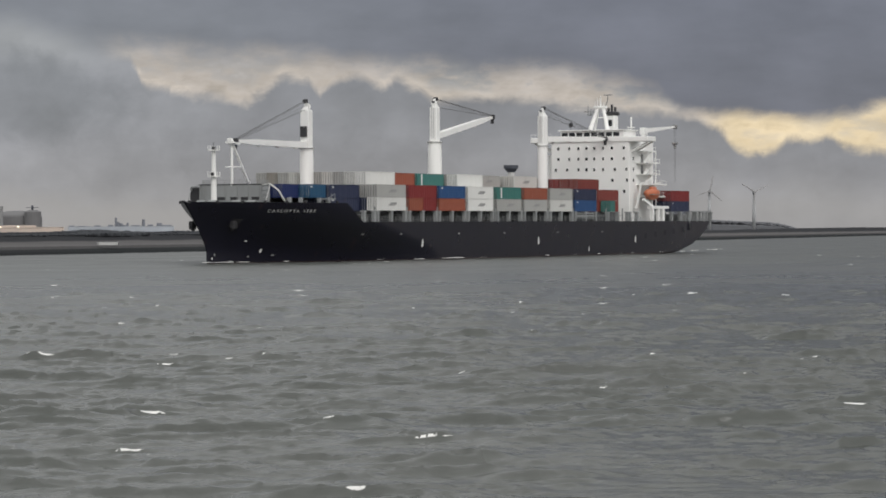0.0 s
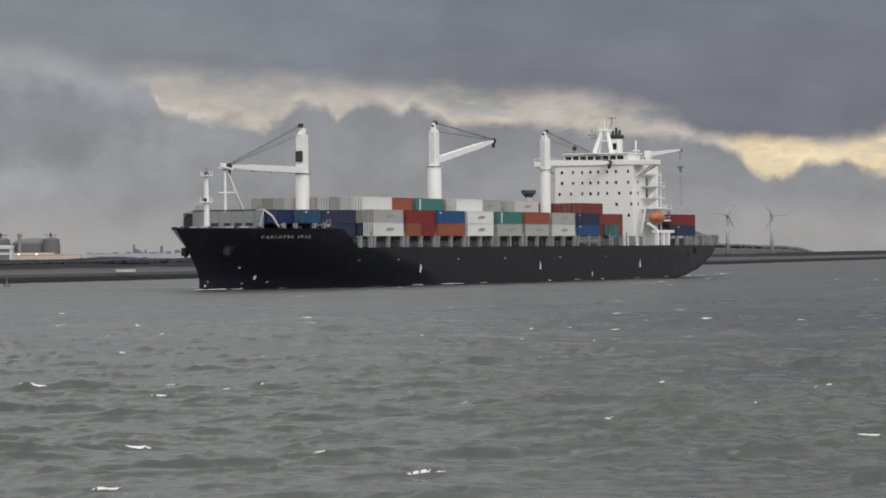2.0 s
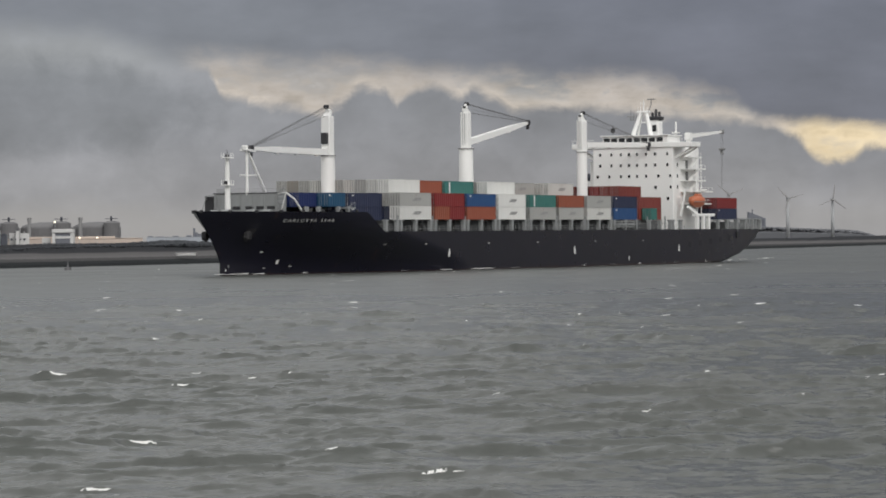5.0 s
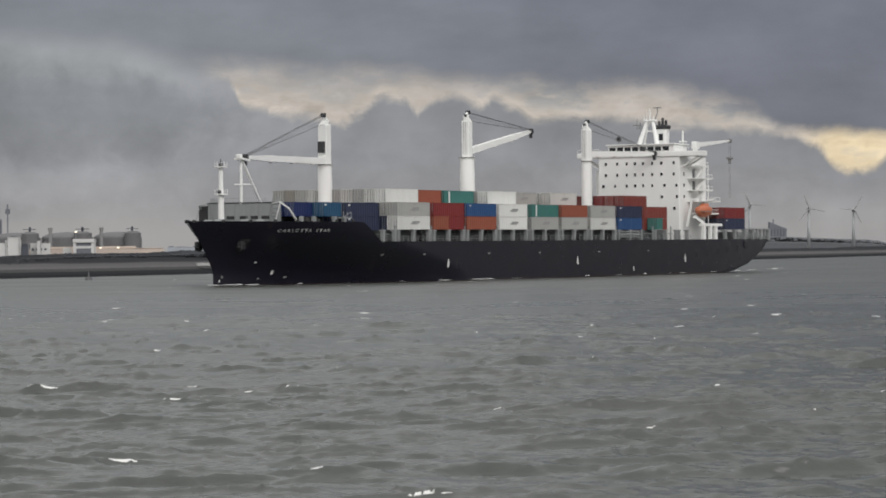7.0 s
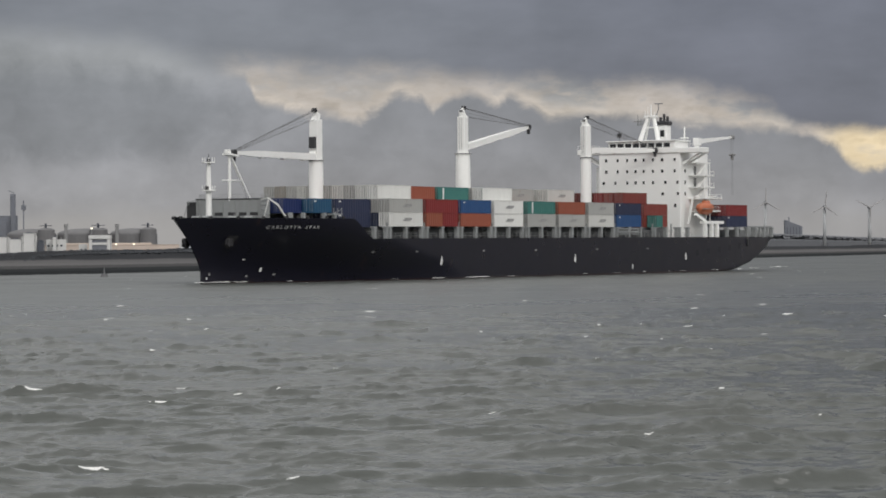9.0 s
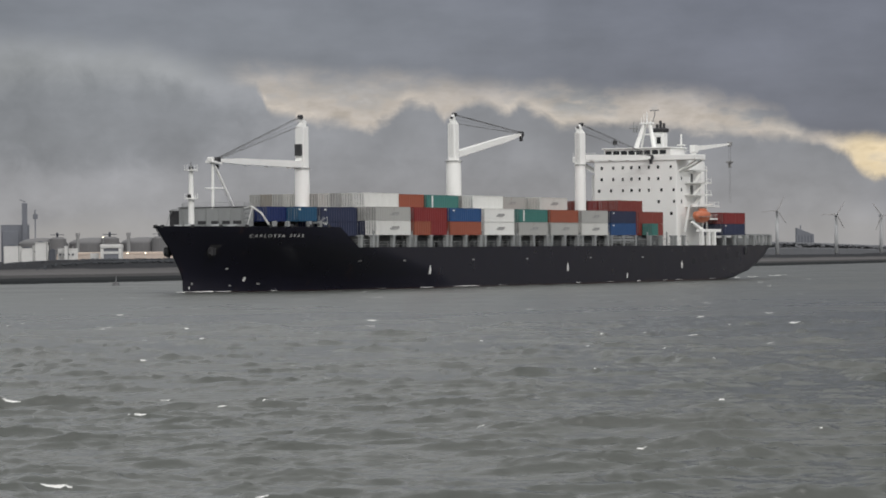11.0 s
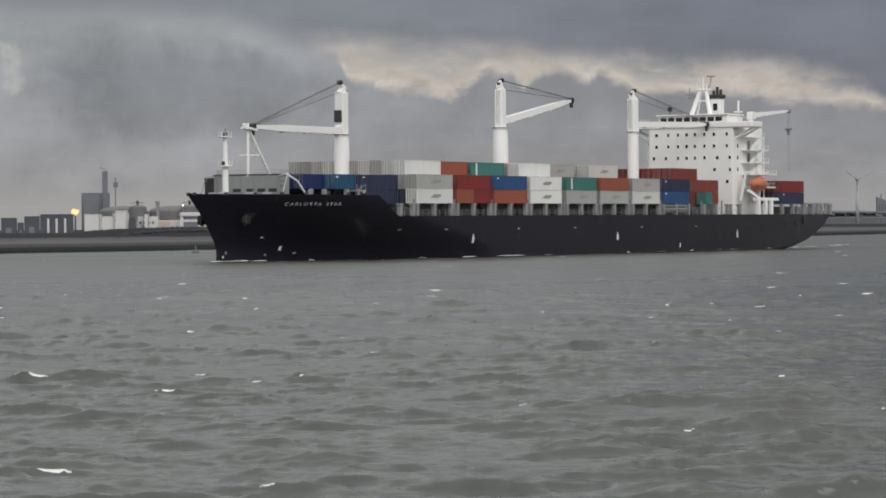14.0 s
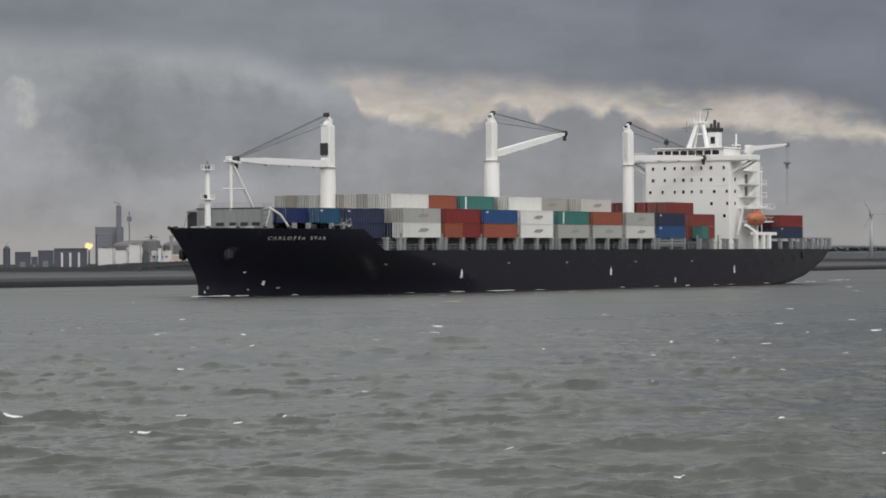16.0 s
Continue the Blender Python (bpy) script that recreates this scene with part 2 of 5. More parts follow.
def bank_ground():
    """Wet dark stone at the waterline, pale rubble above it, dark grass on the crest and the land behind."""
    m = bpy.data.materials.new("bank_ground")
    m.use_nodes = True
    k = Nodes(m.node_tree)
    pos = k.add("ShaderNodeTexCoord").outputs["Object"]
    xyz = k.add("ShaderNodeSeparateXYZ")
    k.link(pos, xyz.inputs[0])
    big = k.noise(pos, 0.03, 5, 0.6)
    fine = k.noise(pos, 0.6, 5, 0.65)
    z = k.math("ADD", xyz.outputs[2], k.math("MULTIPLY", k.math("SUBTRACT", fine, 0.5), 0.5))
    c = k.mix(k.step(z, 1.1, 1.35), (0.017, 0.019, 0.020), (0.060, 0.059, 0.059))
    c = k.mix(k.step(z, 1.85, 2.05), c, (0.122, 0.118, 0.117))
    c = k.mix(k.step(z, 2.35, 2.75), c, (0.105, 0.101, 0.102))
    c = k.mix(k.step(k.math("ADD", z, k.math("MULTIPLY", k.math("SUBTRACT", big, 0.5), 1.0)), 3.1, 3.6), c, (0.030, 0.031, 0.034))
    f = k.math("ADD", 0.75, k.math("MULTIPLY", fine, 0.5))
    c = k.scale(c, k.vec(f, f, f))
    b = k.add("ShaderNodeBsdfPrincipled")
    k.link(c, b.inputs["Base Color"])
    b.inputs["Roughness"].default_value, b.inputs["Specular IOR Level"].default_value = 0.95, 0.1
    bp = k.add("ShaderNodeBump")
    bp.inputs["Strength"].default_value, bp.inputs["Distance"].default_value = 0.15, 0.2
    k.link(fine, bp.inputs["Height"])
    k.link(bp.outputs[0], b.inputs["Normal"])
    k.link(b.outputs[0], k.add("ShaderNodeOutputMaterial").inputs[0])
    return m


def glow(name, colour, strength):
    m = bpy.data.materials.new(name)
    m.use_nodes = True
    k = Nodes(m.node_tree)
    e = k.add("ShaderNodeEmission")
    e.inputs[0].default_value, e.inputs[1].default_value = (*colour, 1), strength
    k.link(e.outputs[0], k.add("ShaderNodeOutputMaterial").inputs[0])
    return m


HULL = hull_paint()
WATER = sea_water()
BANK = bank_ground()
WHITE = paint("white_ship_paint", (0.84, 0.84, 0.82), 0.4, 0, 4, 0.3, 0.06, 0.1, 0.12, 0, 4.0)
HOUSE = paint("house_white_paint", (0.86, 0.86, 0.84), 0.42, 0, 4, 0.2, 0.05, 0.1, 0.05, 0, 5.0)
GREY = paint("grey_deck_paint", (0.27, 0.28, 0.28), 0.55, 0, 4, 0.5, 0.2, 0.2, 0.35, 0, 3.0)
DECK = paint("green_grey_deck", (0.12, 0.13, 0.13), 0.7, 0, 3, 0.3, 0.25, 0.2, 0.3)
COAMING = paint("coaming_grey", (0.10, 0.104, 0.106), 0.65, 0, 3, 0.4, 0.35, 0.2, 0.4, 0, 2.0)
DARK = paint("dark_steel", (0.03, 0.03, 0.033), 0.6, 0.0, 5, 0.5, 0.3)
SCUFF = paint("scuffed_hull", (0.020, 0.020, 0.024), 0.6, 0, 2, 0.5, 0.9)
ANCHOR = paint("anchor_grey", (0.032, 0.031, 0.034), 0.7, 0.2, 5, 0.6, 0.4)
CABLE = paint("wire_rope", (0.13, 0.13, 0.13), 0.6, 0.4, 8, 1.0, 0.2)
GLASS = paint("dark_window_glass", (0.012, 0.014, 0.017), 0.12, 0, 2, 0.5, 0.2, 0.0)
ORANGE = paint("lifeboat_orange", (0.50, 0.155, 0.075), 0.45, 0, 4, 0.6, 0.12)
BOX = {
    "grey": ("light grey", (0.37, 0.37, 0.355)),
    "pale": ("off-white", (0.56, 0.56, 0.535)),
    "white": ("white", (0.70, 0.70, 0.675)),
    "red": ("brick red", (0.185, 0.038, 0.030)),
    "crimson": ("deep red", (0.19, 0.022, 0.022)),
    "rust": ("orange red", (0.275, 0.078, 0.045)),
    "brown": ("brown red", (0.105, 0.042, 0.036)),
    "blue": ("bright blue", (0.020, 0.070, 0.19)),
    "indigo": ("deep blue", (0.014, 0.026, 0.105)),
    "navy": ("dark navy blue", (0.022, 0.029, 0.065)),
    "azure": ("azure blue", (0.014, 0.072, 0.145)),
    "teal": ("teal green", (0.045, 0.165, 0.145)),
    "dull": ("dull grey brown", (0.27, 0.25, 0.22)),
}
BOX_PAINT = {c: paint("container_" + c, rgb, 0.5, 0, 5, 0.45, 0.17, 0.15, 0.45 if c in ("grey", "pale", "dull") else 0.2, 0.16, 3.0) for c, (_, rgb) in BOX.items()}
MARK = paint("marking_grey", (0.24, 0.24, 0.24), 0.6, 0, 6, 2.0, 0.5)
CARGO_MARK = paint("faded_cargo_mark", (0.30, 0.30, 0.295), 0.6, 0, 6, 2.0, 0.7)
MARK_WHITE = paint("marking_white", (0.7, 0.7, 0.68), 0.6, 0, 6, 2.0, 0.3)
PALE = paint("pale_concrete", (0.27, 0.27, 0.27), 0.85, 0, 0.4, 0.05, 0.2)
# concrete paled so that the far tanks look veiled by haze
HAZED_CONCRETE = paint("hazed_tank_concrete", (0.165, 0.163, 0.166), 0.85, 0, 0.4, 0.05, 0.2)
# grey cladding made lighter and bluer: haze over the far works, in the colour
HAZED_CLADDING = paint("hazed_cladding", (0.165, 0.175, 0.20), 0.8, 0, 0.2, 0.04, 0.2)
SHED_DARK = paint("dark_shed_cladding", (0.075, 0.082, 0.10), 0.8, 0, 0.4, 0.08, 0.2)
PLANT_WHITE = paint("plant_white", (0.60, 0.60, 0.59), 0.7, 0, 0.5, 0.1, 0.2)
REFINERY = paint("pale_blue_cladding", (0.40, 0.43, 0.47), 0.7, 0, 0.3, 0.03, 0.25)
SAND = paint("sandy_wall", (0.54, 0.455, 0.395), 0.85, 0, 0.5, 0.06, 0.2)
# foliage colour lifted paler and bluer to carry the haze of distance
WOOD_HAZED = paint("hazed_wood_foliage", (0.145, 0.150, 0.162), 0.95, 0, 0.12, 0.03, 0.2)
HEATH = paint("dark_heath", (0.085, 0.088, 0.096), 0.95, 0, 0.12, 0.03, 0.2)
LEAF = paint("far_foliage", (0.060, 0.064, 0.070), 0.9, 0, 0.12, 0.03, 0.2)
next(n for n in LEAF.node_tree.nodes if n.type == "BSDF_PRINCIPLED").inputs["Specular IOR Level"].default_value = 0.1
POLE = paint("turbine_grey", (0.42, 0.43, 0.44), 0.6, 0, 1, 0.1, 0.1)
BLADE = paint("turbine_blade", (0.34, 0.33, 0.33), 0.6, 0, 1, 0.1, 0.1)
FLAME = glow("flare_flame", (1.0, 0.56, 0.25), 1.7)
LAMP = glow("plant_lamp", (1.0, 0.9, 0.7), 2.2)
FOAM = paint("sea_foam", (0.78, 0.78, 0.77), 0.8, 0, 3, 0.8, 0.3)
BUOY = paint("buoy_paint", (0.14, 0.14, 0.145), 0.6)

# ---- mesh helpers ----


def part(name, bm, material, parent=None, label="", m=None, smooth=False):
    """Links a bmesh as one mesh object under a thing or under a part."""
    me = bpy.data.meshes.new(name)
    bmesh.ops.recalc_face_normals(bm, faces=bm.faces)
    bm.to_mesh(me)
    bm.free()
    me.materials.append(material)
    if smooth:
        for f in me.polygons:
            f.use_smooth = True
    ob = new(name, me)
    ob.parent = parent
    if m is not None:
        ob.matrix_basis = m
    if label:
        tagged(ob, label)
    return ob


def thing(name, label, category, group="", kind="", m=None):
    ob = new(name)
    ob.empty_display_size = 1
    if m is not None:
        ob.matrix_basis = m
    return tagged(ob, label, category, group, kind)


def box(bm, a, b, bevel=0.0):
    """A box between two corners."""
    lo, hi = Vector(map(min, a, b)), Vector(map(max, a, b))
    g = bmesh.ops.create_cube(bm, size=1, matrix=Matrix.Translation((lo + hi) / 2) @ Matrix.Diagonal((*(hi - lo), 1)))
    if bevel:
        edges = list({e for v in g["verts"] for e in v.link_edges})
        bmesh.ops.bevel(bm, geom=edges, offset=bevel, segments=1, affect="EDGES")
    return bm


def rod(bm, a, b, r0, r1=None, n=8):
    """A tapered round bar from a to b."""
    a, b = Vector(a), Vector(b)
    d = b - a
    m = Matrix.Translation((a + b) / 2) @ d.to_track_quat("Z", "Y").to_matrix().to_4x4()
    bmesh.ops.create_cone(bm, cap_ends=True, segments=n, radius1=r0, radius2=r0 if r1 is None else r1, depth=d.length, matrix=m)
    return bm


def beam(bm, a, b, w0, h0, w1, h1, up=(0, 0, 1)):
    """A tapered box girder from a to b."""
    a, b = Vector(a), Vector(b)
    d = (b - a).normalized()
    side = d.cross(Vector(up)).normalized()
    v = side.cross(d)
    ring = []
    for p, w, h in ((a, w0, h0), (b, w1, h1)):
        ring.append([bm.verts.new(p + side * sx * w / 2 + v * sy * h / 2) for sx, sy in ((-1, -1), (1, -1), (1, 1), (-1, 1))])
    for i in range(4):
        bm.faces.new((ring[0][i], ring[0][(i + 1) % 4], ring[1][(i + 1) % 4], ring[1][i]))
    bm.faces.new(ring[0][::-1])
    bm.faces.new(ring[1])
    return bm


def B():
    return bmesh.new()


def polar(azimuth, distance, z=0.0):
    a = radians(azimuth)
    return Vector((distance * math.sin(a), distance * math.cos(a), z))


def rise(elevation, distance):
    return EYE.z + distance * math.tan(radians(elevation))


# ---- water ----


def wave_field(x, y):
    """The general chop: short wind waves in small groups."""
    rng = np.random.RandomState(7)
    h = np.zeros_like(x)
    for i in range(80):
        length = 0.7 * 8.0 ** (rng.rand() ** 1.2)
        a = math.radians(-82 + rng.normal(0, 13 if length > 1.8 else 22))
        kx, ky = math.cos(a) * 2 * math.pi / length, math.sin(a) * 2 * math.pi / length
        q, b = 2 * math.pi / (length * rng.uniform(5, 11)), rng.uniform(0, 2 * math.pi)
        group = np.clip(np.sin(q * (math.cos(b) * x + math.sin(b) * y) + rng.rand() * 6.28), 0, 1)
        crest = (1 - np.abs(np.sin(0.5 * (kx * x + ky * y) + rng.rand() * 6.28))) ** 2.0
        h += CHOP * length ** 0.4 * group * (crest - 0.2)
    return h


def steep_crests(xx, yy, h, white):
    """Single steep wavelets with a short abrupt front and a long back; some carry a torn white cap."""
    rng = np.random.RandomState(23)
    ys, half = yy[:, 0], xx[:, -1]
    for i in range(CRESTS):
        y0 = math.sqrt(rng.uniform(38.0 ** 2, 640.0 ** 2)) if i % 3 else rng.uniform(40, 260)
        x0 = rng.uniform(-1, 1) * (0.24 * y0 + 14) + 0.02 * y0
        size = rng.rand() ** 2.6
        tall, wide = 0.065 + 0.23 * size, 0.8 + 2.6 * size * rng.uniform(0.5, 1.3)
        turn, bow, sway = math.radians(rng.normal(4, 9)), rng.uniform(-0.12, 0.05), rng.uniform(0, 6.28)
        cap = size > 0.02 and rng.rand() < 0.045 + (0.025 if y0 > 200 else 0)
        r0, r1 = np.searchsorted(ys, (y0 - 3.5, y0 + 6.0))
        step = (half[r0] - xx[r0, 0]) / (xx.shape[1] - 1)
        c = int((x0 - xx[r0, 0]) / step)
        reach = int(3 * wide / step) + 2
        c0, c1 = max(c - reach, 0), min(c + reach, xx.shape[1])
        if r1 - r0 < 2 or c1 - c0 < 3:
            continue
        px, py = xx[r0:r1, c0:c1] - x0, yy[r0:r1, c0:c1] - y0
        s = px * math.cos(turn) + py * math.sin(turn)
        d = py * math.cos(turn) - px * math.sin(turn) - bow * s * s / wide - 0.16 * np.sin(s * 2.1 + sway) - 0.07 * np.sin(s * 5.3 + 2 * sway)
        gap = ys[r0 + 1] - ys[r0]
        front, back = max(0.24, 0.8 * gap), 0.40 + 0.7 * size
        f = np.where(d < 0, np.exp(d / front), np.exp(-d / back))
        env = np.exp(-(s / wide) ** 2 * 1.3)
        h[r0:r1, c0:c1] += tall * min(1.0, max(0.45, 1.35 - y0 / 480)) * env * f
        if cap:
            lip = np.clip(1.2 - np.abs(d + 0.2 * front) / max(0.085, 0.42 * gap), 0, 1) * np.clip(1.4 - np.abs(s - wide * rng.uniform(-0.4, 0.4)) / (wide * rng.uniform(0.12, 0.36)), 0, 1)
            white[r0:r1, c0:c1] = np.maximum(white[r0:r1, c0:c1], lip)


CHOP, CRESTS = 0.021, 8000


def make_water():
    ys = [30.0]
    while ys[-1] < 2600:
        ys.append(ys[-1] + min(40.0, max(0.13, 0.2 * (ys[-1] / 115) ** 2)))
    ys = np.array(ys)
    cols = 640
    u = np.linspace(-1, 1, cols)
    yy = np.repeat(ys[:, None], cols, 1)
    xx = u[None, :] * (0.25 * yy + 18) + 0.02 * yy
    hh = wave_field(xx, yy) * np.clip(1.5 - yy / 500, 0.7, 1)
    white = np.zeros_like(hh)
    steep_crests(xx, yy, hh, white)
    co = np.stack([xx, yy - 0.6 * np.clip(hh, 0, None), hh], 2).reshape(-1, 3)
    n = len(ys)
    i = np.arange((n - 1) * (cols - 1))
    a = (i // (cols - 1)) * cols + i % (cols - 1)
    f = np.stack([a, a + 1, a + cols + 1, a + cols], 1)
    me = bpy.data.meshes.new("water")
    me.from_pydata(co.tolist(), [], f.tolist())
    me.polygons.foreach_set("use_smooth", np.ones(len(f), bool))
    breaking = me.attributes.new("breaking", "FLOAT", "POINT")
    breaking.data.foreach_set("value", white.reshape(-1).astype(np.float32))
    me.materials.append(WATER)
    ob = tagged(new("water", me), "choppy grey-green river water with scattered whitecaps", "water", kind="structure")
    # the calm-looking rest of the sheet, out to the horizon
    bm = B()
    bmesh.ops.create_grid(bm, x_segments=8, y_segments=8, size=4900)
    rest = part("water_beyond", bm, WATER, None)
    rest.location.z = -0.75
    tagged(rest, "grey river water reaching to the horizon", "water", kind="structure")
    return ob


water = make_water()

# ---- far bank: a straight stone dike with flat land behind it ----
SHORE = [(-520, -250), (-123, 650), (-78, 720), (-30, 830), (90, 1100), (240, 1480), (430, 2000), (1500, 4700)]
CREST = [(0, 2.4), (660, 2.4), (722, 2.5), (727, 3.5), (738, 5.3), (756, 5.8), (800, 6.05), (905, 6.05), (1000, 4.4), (1350, 3.2), (1550, 3.5), (1800, 5.6), (2200, 6.4), (5000, 6.0)]


def along(table, v):
    xs, zs = zip(*table)
    return float(np.interp(v, xs, zs))


def make_bank():
    sx = [(y, x) for x, y in SHORE]
    bm = B()
    rows = []
    ys = list(range(-250, 640, 40)) + list(range(640, 1000, 6)) + list(range(1000, 2300, 25)) + list(range(2300, 4700, 200))
    prof = [(-12, -1.5), (0, 0.0), (1.5, 0.55), (10, None), (26, 0.62), (36, 1.0), (44, 1.0), (60, 0.55), (4200, None)]
    for y in ys:
        x = along(sx, y)
        c = along(CREST, y)
        row = []
        for j, (o, z) in enumerate(prof):
            if j == 3:
                h = min(1.7, c * 0.6)
            elif j == 8:
                h = 2.2
            elif j < 3:
                h = z
            else:
                h = 2.2 + (c - 2.2) * z if z < 1 else c
                h += noise.noise(Vector((y * 0.03, o, 3))) * 0.5 * (c > 3)
            row.append(bm.verts.new((x - 0.92 * o, y + 0.39 * o, h)))
        rows.append(row)
    for r0, r1 in zip(rows, rows[1:]):
        for i in range(len(prof) - 1):
            bm.faces.new((r0[i], r0[i + 1], r1[i + 1], r1[i]))
    return tagged(part("ground", bm, BANK, None), "stone dike with a wet dark foot and dull grass on flat land", "ground", kind="structure")


make_bank()

# ---- the ship's hull ----
HB, LOA = 16.1, 231.0


def stem(z):
    t = min(max((z / 11.6 - 0.18) / 0.82, 0), 1)
    return -7.8 + 7.8 * t ** 1.3


def top_z(x):
    return float(np.interp(-x, [0, 34.5, 38.4, 240], [11.75, 11.55, 7.85, 7.85]))


def stern_floor(x):
    return -2.0 if x > -198 else float(np.interp(-x, [198, 207, 214, 220, 226, 229, 231], [-2.0, -1.3, -0.2, 1.3, 3.4, 4.8, 6.0]))


def half_breadth(x, z):
    """Half the hull's width at x, height z."""
    t = min(max(z / 11.6, 0), 1)
    run = 66 - 30 * t * t * (3 - 2 * t) + 12 * max(0, t - 0.67)
    p = 1.45 + 0.65 * t
    u = min(max((stem(z) - x) / run, 0), 1)
    b = HB * (1 - (1 - u) ** p)
    if x < -190:
        b *= 1 - 0.09 * ((-190 - x) / 41) ** 2
        fl = stern_floor(x)
        w = min((-190 - x) / 24, 1)
        b *= 1 - w + w * min(max((z - fl) / 1.7, 0), 1) ** 0.5
    return b


def make_hull(ship):
    bm = B()
    ss = [0, 0.004, 0.012] + [i / 60 for i in range(1, 61)]
    xs = [("s", s) for s in ss] + [("x", -90 - i * 4) for i in range(1, 26)] + [("x", -190 - i * 2) for i in range(1, 21)] + [("x", -LOA)]
    nv = 22
    sides = {1: [], -1: []}
    for kind, q in xs:
        nominal = -90 * q if kind == "s" else q
        hi = top_z(nominal)
        lo = -2.0 if nominal > -198 else stern_floor(nominal)
        for sg in (1, -1):
            col = []
            for i in range(nv + 1):
                z = lo + (hi - lo) * i / nv
                x = stem(z) + (-90 - stem(z)) * q if kind == "s" else q
                col.append(bm.verts.new((x, sg * max(half_breadth(x, z), 0.0), z)))
            sides[sg].append(col)
    for sg, cols in sides.items():
        for c0, c1 in zip(cols, cols[1:]):
            for i in range(nv):
                bm.faces.new((c0[i], c1[i], c1[i + 1], c0[i + 1]))
    p, s = sides[1][-1], sides[-1][-1]
    for i in range(nv):
        bm.faces.new((p[i], p[i + 1], s[i + 1], s[i]))
    bmesh.ops.remove_doubles(bm, verts=bm.verts, dist=0.003)
    part("hull", bm, HULL, ship, "black steel hull with a dull red boot top", smooth=True)
    # decks: forecastle, slope, main deck
    for name, x0, x1, dz in (("forecastle_deck", -1.5, -37.2, -1.0), ("main_deck", -36.0, -230.8, -0.15)):
        bm = B()
        prev = None
        n = 60
        for i in range(n + 1):
            x = x0 + (x1 - x0) * i / n
            z = (11.6 if name == "forecastle_deck" else 7.85) + dz
            b = max(half_breadth(x, z) - 0.12, 0.05)
            cur = [bm.verts.new((x, b, z)), bm.verts.new((x, -b, z))]
            if prev:
                bm.faces.new((prev[0], cur[0], cur[1], prev[1]))
            prev = cur
        part(name, bm, DECK, ship)
    bm = B()
    box(bm, (-37.0, -13.8, 7.7), (-37.3, 13.8, 10.6))
    part("forecastle_bulkhead", bm, GREY, ship)


def on_hull(x, z, off=0.05):
    return Vector((x, half_breadth(x, z) + off, z))


def hull_patch(name, ship, x0, x1, z0, z1, mat, label="", n=2):
    """A painted mark that follows the port side."""
    bm = B()
    g = [[bm.verts.new(on_hull(x0 + (x1 - x0) * i / n, z0 + (z1 - z0) * j / 2)) for j in range(3)] for i in range(n + 1)]
    for i in range(n):
        for j in range(2):
            bm.faces.new((g[i][j], g[i + 1][j], g[i + 1][j + 1], g[i][j + 1]))
    return part(name, bm, mat, ship, label)


SHIP_NAME = "CARLOTTA STAR"


def ship_name(ship):
    """The white name on the bow, laid on the flared plating word by word."""
    for word, x0, x1 in zip(SHIP_NAME.split(), (-15.3, -22.9), (-22.0, -26.0)):
        cu = bpy.data.curves.new("name", "FONT")
        cu.body, cu.size, cu.space_character, cu.offset = word, 1.3, 1.45, 0.018
        tmp = bpy.data.objects.new("name", cu)
        me = bpy.data.meshes.new_from_object(tmp)
        bm = B()
        bm.from_mesh(me)
        bmesh.ops.triangulate(bm, faces=bm.faces)
        w = max(v.co.x for v in bm.verts)
        for v in bm.verts:
            x = x0 + (x1 - x0) * v.co.x / w + 0.12 * v.co.y
            v.co = on_hull(x, 9.72 + v.co.y * 0.58, 0.06)
        bpy.data.objects.remove(tmp)
        part("ship_name", bm, NAME_WHITE, ship, "weathered white name painted on the bow")


NAME_WHITE = paint("name_paint", (0.50, 0.50, 0.49), 0.7, grain=4, stain=0.6)


